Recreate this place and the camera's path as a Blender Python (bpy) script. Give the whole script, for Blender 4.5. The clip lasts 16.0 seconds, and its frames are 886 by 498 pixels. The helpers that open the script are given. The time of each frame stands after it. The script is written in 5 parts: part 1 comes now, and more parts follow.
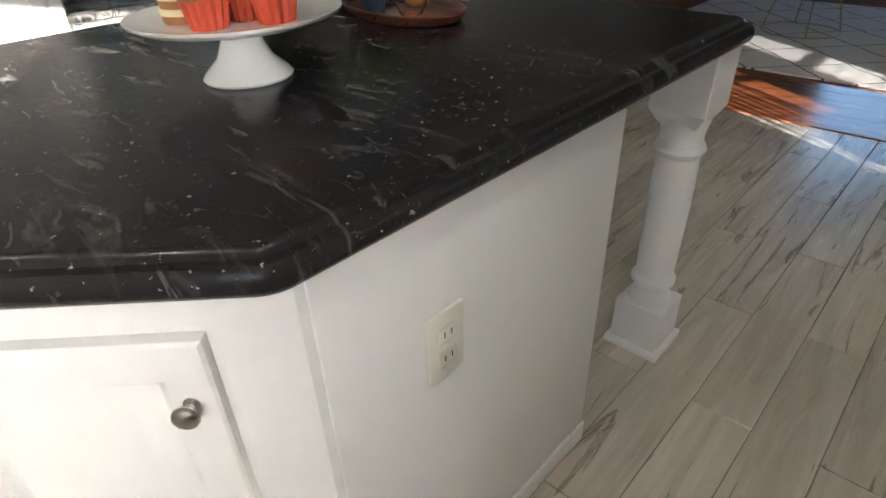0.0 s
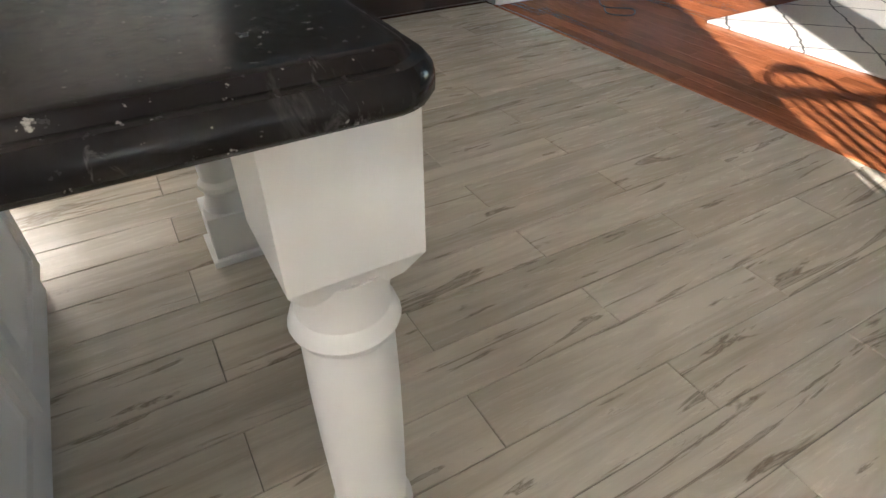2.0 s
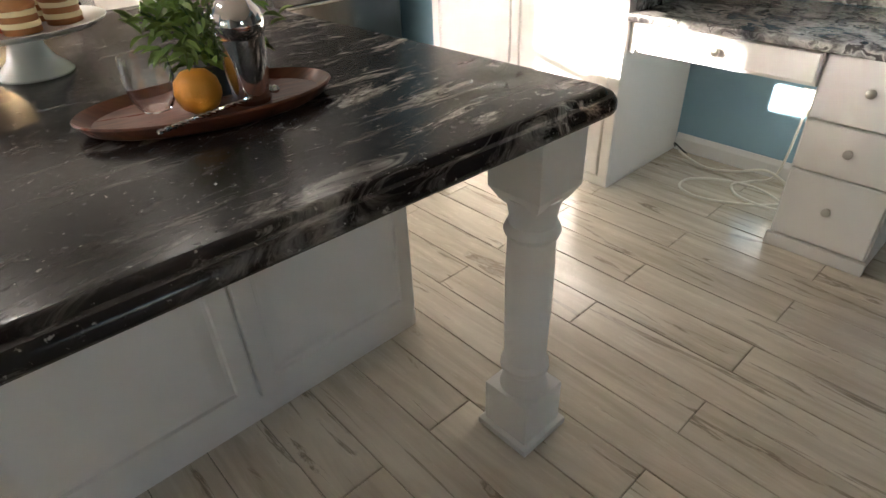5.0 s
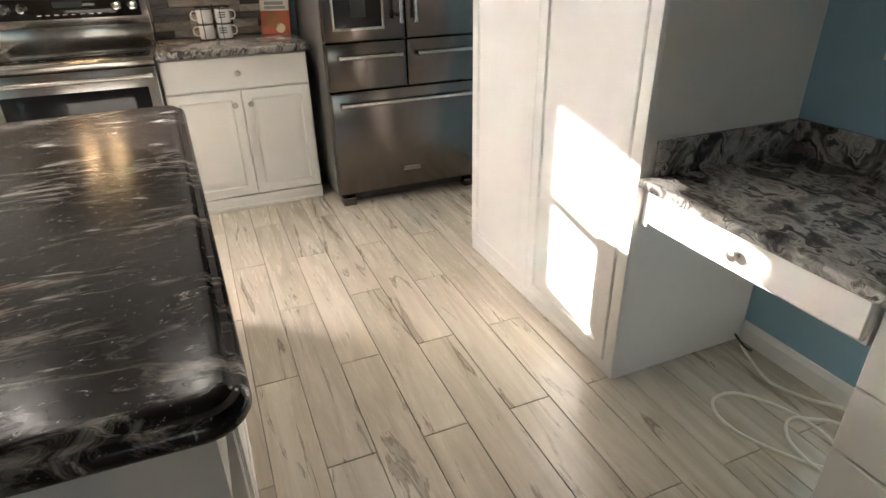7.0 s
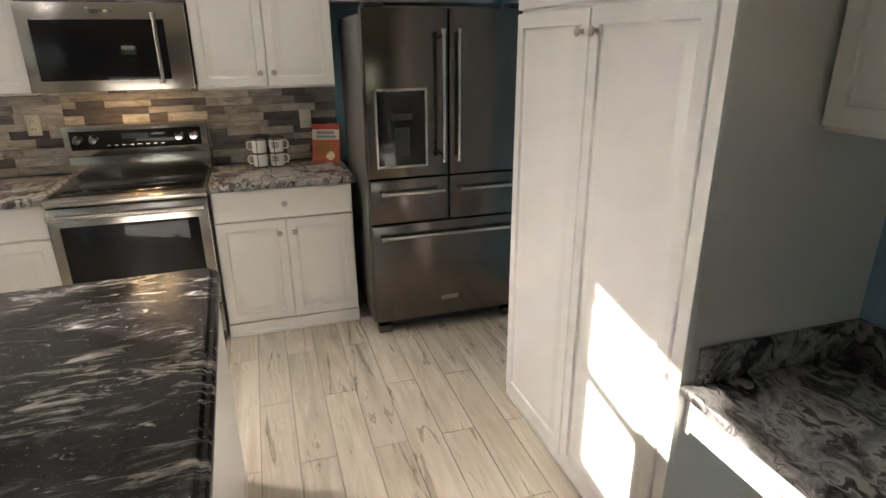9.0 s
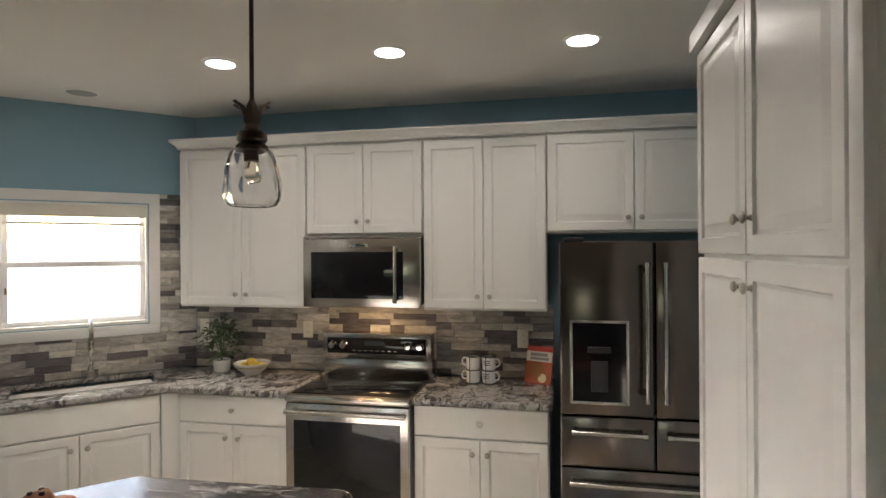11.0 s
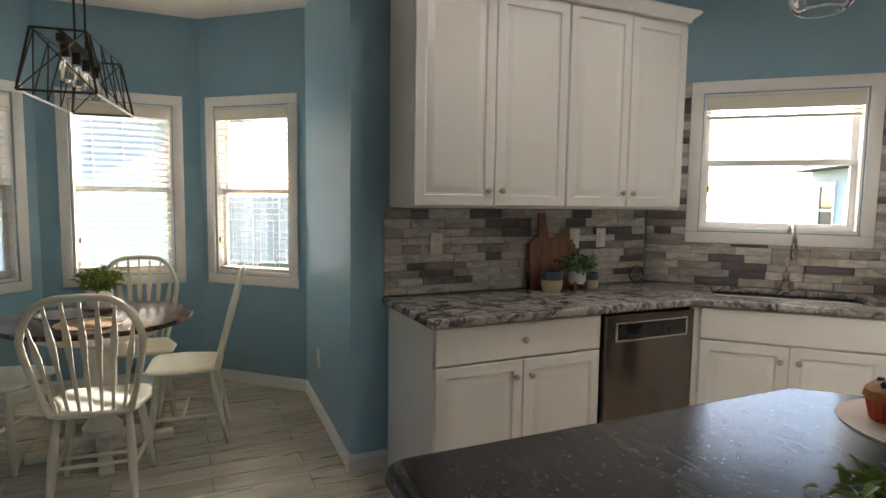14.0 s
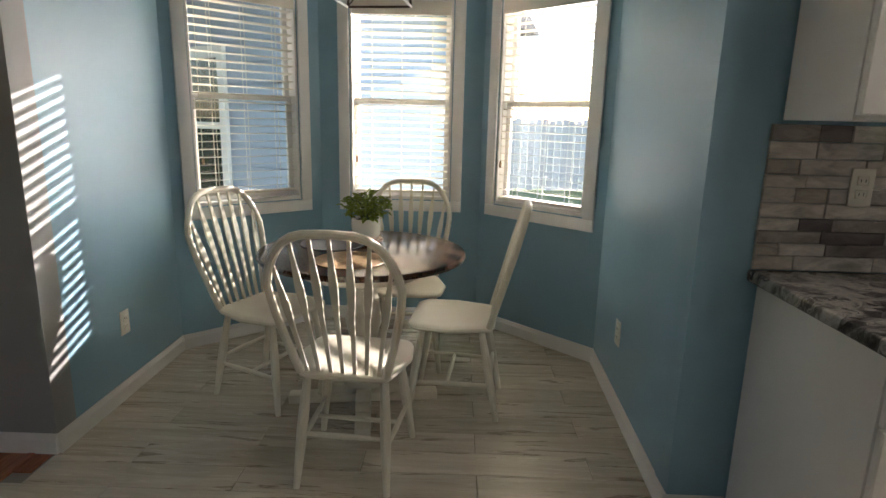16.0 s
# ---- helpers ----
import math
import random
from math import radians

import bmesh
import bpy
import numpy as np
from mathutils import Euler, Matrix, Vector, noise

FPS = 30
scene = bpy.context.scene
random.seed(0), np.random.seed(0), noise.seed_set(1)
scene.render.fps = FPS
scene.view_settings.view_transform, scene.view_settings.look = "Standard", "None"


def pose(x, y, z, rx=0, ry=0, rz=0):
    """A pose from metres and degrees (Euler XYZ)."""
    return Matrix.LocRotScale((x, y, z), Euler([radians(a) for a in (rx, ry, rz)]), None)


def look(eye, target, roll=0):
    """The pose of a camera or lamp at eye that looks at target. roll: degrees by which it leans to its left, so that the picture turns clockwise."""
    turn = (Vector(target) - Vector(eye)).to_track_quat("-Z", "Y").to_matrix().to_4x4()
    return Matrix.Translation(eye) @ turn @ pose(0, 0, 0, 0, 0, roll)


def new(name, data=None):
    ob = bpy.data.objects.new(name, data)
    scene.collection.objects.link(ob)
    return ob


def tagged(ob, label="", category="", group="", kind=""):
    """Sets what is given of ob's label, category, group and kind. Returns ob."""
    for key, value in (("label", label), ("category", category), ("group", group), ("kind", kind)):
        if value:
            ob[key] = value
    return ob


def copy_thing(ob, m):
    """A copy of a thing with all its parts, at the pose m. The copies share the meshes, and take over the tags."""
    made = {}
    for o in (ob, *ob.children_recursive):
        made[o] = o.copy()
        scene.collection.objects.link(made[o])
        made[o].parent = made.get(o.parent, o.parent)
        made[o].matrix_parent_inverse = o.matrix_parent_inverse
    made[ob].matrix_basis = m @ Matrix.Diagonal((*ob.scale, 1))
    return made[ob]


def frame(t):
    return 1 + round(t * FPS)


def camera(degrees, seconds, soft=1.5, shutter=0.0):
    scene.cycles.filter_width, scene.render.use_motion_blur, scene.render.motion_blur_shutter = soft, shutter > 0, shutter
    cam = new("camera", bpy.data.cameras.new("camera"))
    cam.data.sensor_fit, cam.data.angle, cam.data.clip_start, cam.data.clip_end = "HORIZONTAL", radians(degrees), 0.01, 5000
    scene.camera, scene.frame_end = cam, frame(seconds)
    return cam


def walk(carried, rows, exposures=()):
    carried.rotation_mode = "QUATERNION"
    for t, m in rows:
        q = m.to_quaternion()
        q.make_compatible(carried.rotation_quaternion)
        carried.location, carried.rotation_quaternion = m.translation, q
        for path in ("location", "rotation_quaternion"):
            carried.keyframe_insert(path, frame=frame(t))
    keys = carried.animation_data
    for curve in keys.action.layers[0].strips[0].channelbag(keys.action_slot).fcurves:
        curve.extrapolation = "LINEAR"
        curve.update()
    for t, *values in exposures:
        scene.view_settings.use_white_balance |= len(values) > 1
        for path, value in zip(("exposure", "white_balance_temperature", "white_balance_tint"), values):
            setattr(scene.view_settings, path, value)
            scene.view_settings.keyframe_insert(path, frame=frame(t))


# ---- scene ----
cam = camera(75.2, 16.0)
PATH = [
    (0, (-0.723, -2.009, 1.181), (0.443, -3.215, 0.093), -2.2),
    (0.5, (-0.785, -2.358, 1.129), (0.36, -3.577, 0.032), -1.5),
    (1, (-0.765, -2.68, 1.056), (0.385, -3.875, -0.063), -0.8),
    (1.5, (-0.74, -2.954, 1.009), (0.478, -4.019, -0.167), -0.6),
    (2, (-0.684, -3.218, 1.043), (0.694, -3.994, -0.182), -0.4),
    (2.5, (-0.578, -3.418, 1.064), (0.941, -3.824, -0.172), -0.6),
    (3, (-0.426, -3.573, 1.01), (1.173, -3.57, -0.191), 0.1),
    (3.5, (-0.39, -3.673, 1.026), (1.15, -3.231, -0.171), 0.7),
    (3.7, (-0.406, -3.717, 1.071), (1.101, -3.163, -0.122), 0.1),
    (5.8, (0.428, -4.064, 1.285), (1.256, -2.565, 0.253), -2.1),
    (6, (0.529, -4.064, 1.297), (1.32, -2.528, 0.288), -1.8),
    (6.5, (0.74, -4.009, 1.322), (1.443, -2.402, 0.361), -1.3),
    (7, (0.937, -4.005, 1.347), (1.611, -2.361, 0.428), -1.2),
    (7.5, (1.066, -4.04, 1.39), (1.727, -2.376, 0.498), -1.3),
    (8, (1.103, -4.035, 1.428), (1.76, -2.355, 0.564), -1.2),
    (8.5, (1.085, -3.987, 1.514), (1.718, -2.26, 0.728), -0.9),
    (9, (1.062, -3.848, 1.627), (1.623, -2.052, 0.947), -0.5),
    (9.5, (1.199, -3.759, 1.722), (1.597, -1.874, 1.186), -0.5),
    (9.7, (1.255, -3.746, 1.765), (1.545, -1.818, 1.319), -0.4),
    (11.8, (1.698, -3.861, 1.726), (0.895, -2.034, 1.856), -0.4),
    (12, (1.678, -3.886, 1.693), (0.771, -2.108, 1.832), -0.3),
    (12.5, (1.57, -3.905, 1.619), (0.334, -2.338, 1.742), 0.3),
    (13, (1.283, -3.907, 1.565), (-0.21, -2.577, 1.604), 0.6),
    (13.5, (1.012, -3.88, 1.474), (-0.634, -2.746, 1.402), 0.7),
    (14, (0.74, -3.787, 1.431), (-1.069, -2.954, 1.254), 0.8),
    (14.5, (0.463, -3.764, 1.381), (-1.45, -3.257, 1.091), 0.9),
    (15, (0.202, -3.777, 1.368), (-1.74, -3.473, 1.0), 1.3),
    (15.5, (-0.011, -3.717, 1.378), (-1.965, -3.608, 0.965), 1.3),
    (16, (-0.275, -3.774, 1.361), (-2.225, -3.814, 0.92), 1.4),
]
walk(cam, [(t, look(e, g, r)) for t, e, g, r in PATH], [(0.0, 2.4, 5750, 12), (0.5, 2.9, 5750, 13), (1.5, 3.25, 5950, 14), (2.5, 3.32, 5900, 15), (3.0, 3.65, 5900, 15), (3.5, 3.45, 6050, 16), (6.0, 3.05, 6100, 15), (7.0, 2.72, 6100, 15), (8.5, 2.38, 6050, 15), (9.0, 2.31, 6100, 15), (9.7, 2.26, 6100, 15), (12.0, 2.33, 6100, 16), (13.0, 2.32, 6100, 17), (14.0, 2.24, 6100, 16), (15.0, 2.17, 6100, 16), (16.0, 2.1, 6100, 17)])

# world, sun, lamps --------------------------------------------------------
SUN_WAY = Vector((1.0, -0.622, -0.335)).normalized()
world = bpy.data.worlds.new("world")
scene.world = world
world.use_nodes = True
sky = world.node_tree.nodes.new("ShaderNodeTexSky")
sky.sky_type = 'NISHITA'
sky.sun_disc = False
sky.sun_elevation = radians(15.9)
sky.sun_rotation = radians(301.9)
sky.dust_density = 0.35
sky.ozone_density = 1.3
world.node_tree.links.new(sky.outputs[0], world.node_tree.nodes["Background"].inputs[0])
world.node_tree.nodes["Background"].inputs[1].default_value = 0.15
sun_data = bpy.data.lights.new("sun", 'SUN')
sun_data.energy, sun_data.angle, sun_data.color = 5.0, radians(0.5), (1.0, 0.90, 0.76)
sun = new("sun", sun_data)
sun.matrix_world = look(-SUN_WAY * 30, (0, 0, 0))

CEIL = 2.735
CANS = [(-1.07, -2.50), (-1.08, -1.63), (-0.14, -1.08), (0.77, -1.05), (1.70, -1.01)]


# materials -----------------------------------------------------------------
class Mat:
    """A node material under construction."""

    def __init__(self, name, rough=0.5, metal=0.0, color=(0.8, 0.8, 0.8), spec=0.5):
        self.m = bpy.data.materials.new(name)
        self.m.use_nodes = True
        self.t = self.m.node_tree
        self.b = self.t.nodes["Principled BSDF"]
        self.b.inputs["Roughness"].default_value = rough
        self.b.inputs["Metallic"].default_value = metal
        self.b.inputs["Base Color"].default_value = (*color, 1)
        self.b.inputs["Specular IOR Level"].default_value = spec

    def node(self, kind, **kw):
        n = self.t.nodes.new(kind)
        for k, v in kw.items():
            n.inputs[k.replace("_", " ")].default_value = v
        return n

    def link(self, a, b):
        self.t.links.new(a, b)

    def coords(self, scale=(1, 1, 1), rot=(0, 0, 0), shift_random=0.0):
        tc = self.t.nodes.new("ShaderNodeTexCoord")
        mp = self.t.nodes.new("ShaderNodeMapping")
        mp.inputs["Scale"].default_value = scale
        mp.inputs["Rotation"].default_value = [radians(a) for a in rot]
        src = tc.outputs["Object"]
        if shift_random:
            oi = self.t.nodes.new("ShaderNodeObjectInfo")
            mul = self.t.nodes.new("ShaderNodeMath")
            mul.operation = 'MULTIPLY'
            mul.inputs[1].default_value = shift_random
            self.link(oi.outputs["Random"], mul.inputs[0])
            add = self.t.nodes.new("ShaderNodeVectorMath")
            add.operation = 'ADD'
            self.link(src, add.inputs[0])
            self.link(mul.outputs[0], add.inputs[1])
            src = add.outputs[0]
        self.link(src, mp.inputs["Vector"])
        return mp.outputs[0]

    def noise(self, vec, scale, detail=4.0, rough=0.55, distortion=0.0):
        n = self.node("ShaderNodeTexNoise", Scale=scale, Detail=detail, Roughness=rough, Distortion=distortion)
        if vec is not None:
            self.link(vec, n.inputs["Vector"])
        return n.outputs["Fac"]

    def ramp(self, fac, stops, smooth=False):
        r = self.t.nodes.new("ShaderNodeValToRGB")
        r.color_ramp.interpolation = 'EASE' if smooth else 'LINEAR'
        e = r.color_ramp.elements
        while len(e) < len(stops):
            e.new(0.5)
        for el, (p, c) in zip(e, stops):
            el.position = p
            el.color = (*c, 1) if not isinstance(c, (int, float)) else (c, c, c, 1)
        self.link(fac, r.inputs[0])
        return r.outputs[0]

    def mix(self, fac, a, b, mode='MIX'):
        n = self.t.nodes.new("ShaderNodeMix")
        n.data_type, n.blend_type = 'RGBA', mode
        for sock, v in ((n.inputs[0], fac), (n.inputs[6], a), (n.inputs[7], b)):
            if isinstance(v, (int, float)):
                sock.default_value = v if sock == n.inputs[0] else (v, v, v, 1)
            elif isinstance(v, tuple):
                sock.default_value = (*v, 1)
            else:
                self.link(v, sock)
        return n.outputs[2]

    def base(self, c):
        self.link(c, self.b.inputs["Base Color"])

    def roughness(self, c):
        self.link(c, self.b.inputs["Roughness"])

    def bump(self, fac, strength=0.2, distance=0.01):
        n = self.node("ShaderNodeBump", Strength=strength, Distance=distance)
        self.link(fac, n.inputs["Height"])
        self.link(n.outputs[0], self.b.inputs["Normal"])

    def random(self):
        return self.t.nodes.new("ShaderNodeObjectInfo").outputs["Random"]

    def island(self):
        return self.t.nodes.new("ShaderNodeNewGeometry").outputs["Random Per Island"]


def paint(name, color, rough=0.4, vary=0.04, grain=60, bump=0.05, spec=0.5):
    m = Mat(name, rough, 0, color, spec)
    v = m.coords()
    n1, n2 = m.noise(v, 1.7, 3), m.noise(v, grain, 3)
    lo = tuple(c * (1 - vary) for c in color)
    m.base(m.mix(n1, lo, tuple(min(1, c * (1 + vary)) for c in color)))
    m.roughness(m.ramp(n1, [(0.3, rough * 0.85), (0.7, min(1, rough * 1.15))]))
    m.bump(n2, bump, 0.002)
    return m.m


def metal_mat(name, color, rough, streak=(1, 1, 60), vary=0.1):
    m = Mat(name, rough, 1.0, color)
    v = m.coords(streak)
    n = m.noise(v, 12, 3)
    m.base(m.mix(n, tuple(c * (1 - vary) for c in color), color))
    m.roughness(m.ramp(n, [(0.3, rough * 0.8), (0.7, rough * 1.25)]))
    return m.m


def granite(name, dark, mid, light, stretch, rot, lo, hi, scale, rough=0.12):
    m = Mat(name, rough, 0, mid)
    v = m.coords(stretch, rot)
    warp = m.noise(v, scale * 0.45, 4, 0.6)
    add = m.t.nodes.new("ShaderNodeVectorMath")
    add.operation = 'MULTIPLY_ADD'
    m.link(warp, add.inputs[0])
    add.inputs[1].default_value = (0.9, 0.9, 0.9)
    m.link(v, add.inputs[2])
    w = m.noise(add.outputs[0], scale, 7, 0.62, 1.2)
    veins = m.ramp(w, [(lo - 0.08, dark), (lo, mid), (hi, light), (hi + 0.05, mid), (hi + 0.16, dark)])
    fleck = m.noise(m.coords(), 55, 4, 0.7)
    speck = m.ramp(fleck, [(0.64, 0.0), (0.74, 0.4)])
    m.base(m.mix(speck, veins, tuple((a + b) / 2 for a, b in zip(mid, light))))
    m.roughness(m.ramp(fleck, [(0.35, rough * 0.7), (0.7, rough * 1.9)]))
    m.bump(fleck, 0.05, 0.002)
    return m.m


def wood(name, dark, light, stretch, rough=0.35, vary=0.35, scale=8.0, per_island=False):
    m = Mat(name, rough, 0, light)
    v = m.coords(stretch, (0, 0, 0), 7.0)
    g = m.noise(v, scale, 6, 0.6, 0.8)
    c = m.mix(m.ramp(g, [(0.32, 0.0), (0.68, 1.0)]), dark, light)
    r = m.island() if per_island else m.random()
    tone = m.ramp(r, [(0.0, 1 - vary), (1.0, 1 + vary * 0.4)])
    m.base(m.mix(1.0, c, tone, 'MULTIPLY'))
    m.roughness(m.ramp(g, [(0.2, rough * 1.2), (0.8, rough * 0.8)]))
    m.bump(g, 0.08, 0.002)
    return m.m


def island_stone():
    """Leathered black stone with wispy pale streaks in clumps and bright flecks; the extra pale in the east also paints
    in sunlight.
    """
    m = Mat("black_stone", 0.25, 0, (0.03, 0.025, 0.023), 0.30)
    v = m.coords((0.9, 3.4, 1.0), (0, 0, -18))
    w = m.noise(v, 2.2, 3, 0.5)
    add = m.t.nodes.new("ShaderNodeVectorMath")
    add.operation = 'MULTIPLY_ADD'
    m.link(w, add.inputs[0])
    add.inputs[1].default_value = (0.7, 0.7, 0.7)
    m.link(v, add.inputs[2])
    streak = m.noise(add.outputs[0], 5.5, 8, 0.70, 0.6)
    clump = m.ramp(m.noise(m.coords((1, 1.8, 1), (0, 0, -18)), 3.1, 3, 0.55), [(0.40, 0.03), (0.62, 1.0)])
    fine = m.ramp(streak, [(0.52, 0.0), (0.65, 1.0)])
    mask = m.mix(1.0, fine, clump, 'MULTIPLY')
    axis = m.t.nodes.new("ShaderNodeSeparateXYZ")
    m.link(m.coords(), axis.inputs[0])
    # Veins are denser to the east; their added paleness doubles as a painted sun patch.
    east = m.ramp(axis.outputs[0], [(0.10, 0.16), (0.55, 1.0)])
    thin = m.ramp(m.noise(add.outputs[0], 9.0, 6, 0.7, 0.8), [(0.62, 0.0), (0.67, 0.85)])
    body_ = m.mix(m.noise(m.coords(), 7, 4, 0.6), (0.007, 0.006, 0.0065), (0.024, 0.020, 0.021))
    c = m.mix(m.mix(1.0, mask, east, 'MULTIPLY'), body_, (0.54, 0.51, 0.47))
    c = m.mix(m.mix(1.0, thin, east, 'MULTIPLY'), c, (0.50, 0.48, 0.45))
    fleck = m.ramp(m.noise(m.coords(), 95, 3, 0.6), [(0.67, 0.0), (0.73, 0.8)])
    c = m.mix(fleck, c, (0.42, 0.40, 0.37))
    m.base(c)
    pit = m.noise(m.coords(), 55, 4, 0.65)
    m.roughness(m.ramp(pit, [(0.35, 0.16), (0.7, 0.29)]))
    m.bump(pit, 0.12, 0.002)
    return m.m


WHITE = paint("cabinet_white", (0.78, 0.765, 0.73), 0.32, 0.03, 90, 0.03)
TRIM = paint("trim_white", (0.80, 0.79, 0.76), 0.38, 0.04, 60, 0.04)
BLUE = paint("wall_blue", (0.250, 0.410, 0.510), 0.42, 0.05, 140, 0.12)
GREY = paint("wall_grey", (0.31, 0.31, 0.30), 0.6, 0.05, 140, 0.12)
CEILING = paint("ceiling_paint", (0.80, 0.77, 0.72), 0.85, 0.03, 120, 0.15)
CREAM = paint("cream_paint", (0.72, 0.68, 0.56), 0.36, 0.07, 40, 0.06)
PLATE = paint("plate_ivory", (0.74, 0.72, 0.62), 0.3, 0.02, 40, 0.01)
DARKGAP = paint("gap_dark", (0.02, 0.02, 0.02), 0.8, 0.1)
STEEL = metal_mat("brushed_steel", (0.175, 0.152, 0.137), 0.21, (240, 240, 3))
STEELH = metal_mat("bright_steel", (0.55, 0.525, 0.49), 0.2, (3, 240, 240))
NICKEL = metal_mat("satin_nickel", (0.50, 0.47, 0.42), 0.28, (1, 1, 1))
CHROME = metal_mat("polished_steel", (0.75, 0.74, 0.72), 0.09, (1, 1, 1))
BRONZE = metal_mat("dark_bronze", (0.10, 0.075, 0.06), 0.38, (1, 1, 1), 0.3)
GOLD = metal_mat("aged_brass", (0.55, 0.40, 0.20), 0.3, (1, 1, 1))
BLACKGLASS = paint("black_glass", (0.010, 0.010, 0.011), 0.05, 0.1, 20, 0.0, 0.35)
BLACKPLASTIC = paint("black_plastic", (0.02, 0.02, 0.022), 0.35, 0.2, 60, 0.05)
CERAMIC = paint("white_ceramic", (0.80, 0.79, 0.76), 0.18, 0.03, 30, 0.02)
NAVY = paint("navy_glaze", (0.045, 0.07, 0.10), 0.3, 0.1, 40, 0.03)
TANCLAY = paint("tan_clay", (0.52, 0.43, 0.27), 0.5, 0.1, 40, 0.06)
CABLE = paint("cable_white", (0.80, 0.77, 0.68), 0.45, 0.03)
INK = paint("ink_black", (0.03, 0.03, 0.03), 0.5, 0.1)
LEAF = paint("leaf_green", (0.07, 0.15, 0.045), 0.45, 0.4, 9, 0.05)
LEAFY = paint("leaf_yellowgreen", (0.20, 0.27, 0.03), 0.45, 0.4, 9, 0.05)
SOIL = paint("soil", (0.04, 0.03, 0.02), 0.9, 0.4, 60, 0.6)
ORANGE = paint("orange_peel", (0.72, 0.30, 0.025), 0.4, 0.1, 220, 0.25)
LEMON = paint("lemon_peel", (0.75, 0.52, 0.06), 0.4, 0.1, 180, 0.2)
SLATE = paint("slate_cloth", (0.20, 0.205, 0.23), 0.8, 0.1, 90, 0.3)
REDPAPER = paint("red_paper", (0.60, 0.07, 0.05), 0.35, 0.05)
PAPERW = paint("white_paper", (0.78, 0.74, 0.66), 0.5, 0.05)
FOODBROWN = paint("baked_brown", (0.36, 0.15, 0.05), 0.6, 0.35, 25, 0.4)
FOODRED = paint("red_wrapper", (0.55, 0.075, 0.03), 0.55, 0.25, 30, 0.2)
FOODCREAM = paint("cream_filling", (0.78, 0.68, 0.42), 0.55, 0.1, 40, 0.2)
FOODDARK = paint("berry_dark", (0.04, 0.02, 0.03), 0.3, 0.3, 30, 0.1)
GRANITE = granite("granite_swirl", (0.028, 0.025, 0.026), (0.10, 0.092, 0.088), (0.41, 0.39, 0.36), (1.3, 0.9, 1.0), (0, 0, 18), 0.43, 0.575, 6.2, 0.14)
BLACKSTONE = island_stone()
TABLEWOOD = wood("espresso_wood", (0.010, 0.006, 0.004), (0.055, 0.026, 0.014), (1, 9, 1), 0.16, 0.2)
BOARDWOOD = wood("acacia_wood", (0.16, 0.065, 0.03), (0.34, 0.155, 0.075), (8, 8, 1), 0.5, 0.2)
TRAYWOOD = wood("reddish_wood", (0.07, 0.022, 0.012), (0.19, 0.062, 0.033), (1, 7, 1), 0.3, 0.2)
LIVINGWOOD = wood("orange_oak", (0.24, 0.072, 0.026), (0.42, 0.145, 0.055), (1, 11, 1), 0.22, 0.35, 8)
HALLWOOD = wood("dark_cherry", (0.030, 0.009, 0.006), (0.085, 0.022, 0.012), (11, 1, 1), 0.10, 0.35, 8)
CANE = wood("bamboo_brown", (0.20, 0.12, 0.05), (0.40, 0.26, 0.12), (8, 8, 1), 0.5, 0.2)
FENCEWOOD = wood("pale_fence", (0.52, 0.50, 0.46), (0.70, 0.68, 0.64), (8, 8, 1), 0.8, 0.25)
SIDING = paint("blue_siding", (0.38, 0.45, 0.55), 0.7, 0.06, 20, 0.1)
PALESIDING = paint("pale_siding", (0.70, 0.73, 0.76), 0.7, 0.06, 20, 0.1)
ROOFING = paint("roof_shingle", (0.11, 0.10, 0.10), 0.9, 0.3, 12, 0.5)
GRASS = paint("lawn", (0.12, 0.17, 0.055), 0.9, 0.35, 5, 0.6)
GROUT = paint("grout", (0.23, 0.205, 0.17), 0.9, 0.15, 80, 0.3)
SLAT = paint("blind_slat", (0.74, 0.70, 0.60), 0.45, 0.03)
RUG = None


def plank_material():
    m = Mat("plank_tile", 0.34, 0, (0.5, 0.45, 0.38))
    v = m.coords((1, 1, 1), (0, 0, 0), 31.0)
    stretch = m.t.nodes.new("ShaderNodeMapping")
    stretch.inputs["Scale"].default_value = (15, 1.3, 1)
    m.link(v, stretch.inputs["Vector"])
    g = m.noise(stretch.outputs[0], 1.0, 6, 0.62, 0.9)
    fine = m.noise(stretch.outputs[0], 5.0, 5, 0.65, 0.4)
    c = m.mix(m.ramp(g, [(0.30, 0.0), (0.62, 1.0)]), (0.46, 0.405, 0.315), (0.64, 0.585, 0.485))
    streak = m.t.nodes.new("ShaderNodeMapping")
    streak.inputs["Scale"].default_value = (9, 0.95, 1)
    streak.inputs["Location"].default_value = (3.7, 1.1, 0)
    m.link(v, streak.inputs["Vector"])
    s = m.noise(streak.outputs[0], 1.6, 5, 0.6, 1.4)
    vein = m.ramp(s, [(0.60, 0.0), (0.645, 0.75), (0.67, 0.30), (0.74, 0.55)])
    c = m.mix(vein, c, (0.17, 0.135, 0.095))
    edge = m.ramp(fine, [(0.64, 0.0), (0.72, 0.55)])
    c = m.mix(edge, c, (0.24, 0.20, 0.15))
    tone = m.ramp(m.random(), [(0.0, 0.90), (1.0, 1.06)])
    m.base(m.mix(1.0, c, tone, 'MULTIPLY'))
    m.roughness(m.ramp(fine, [(0.3, 0.19), (0.7, 0.30)]))
    m.bump(g, 0.06, 0.002)
    return m.m


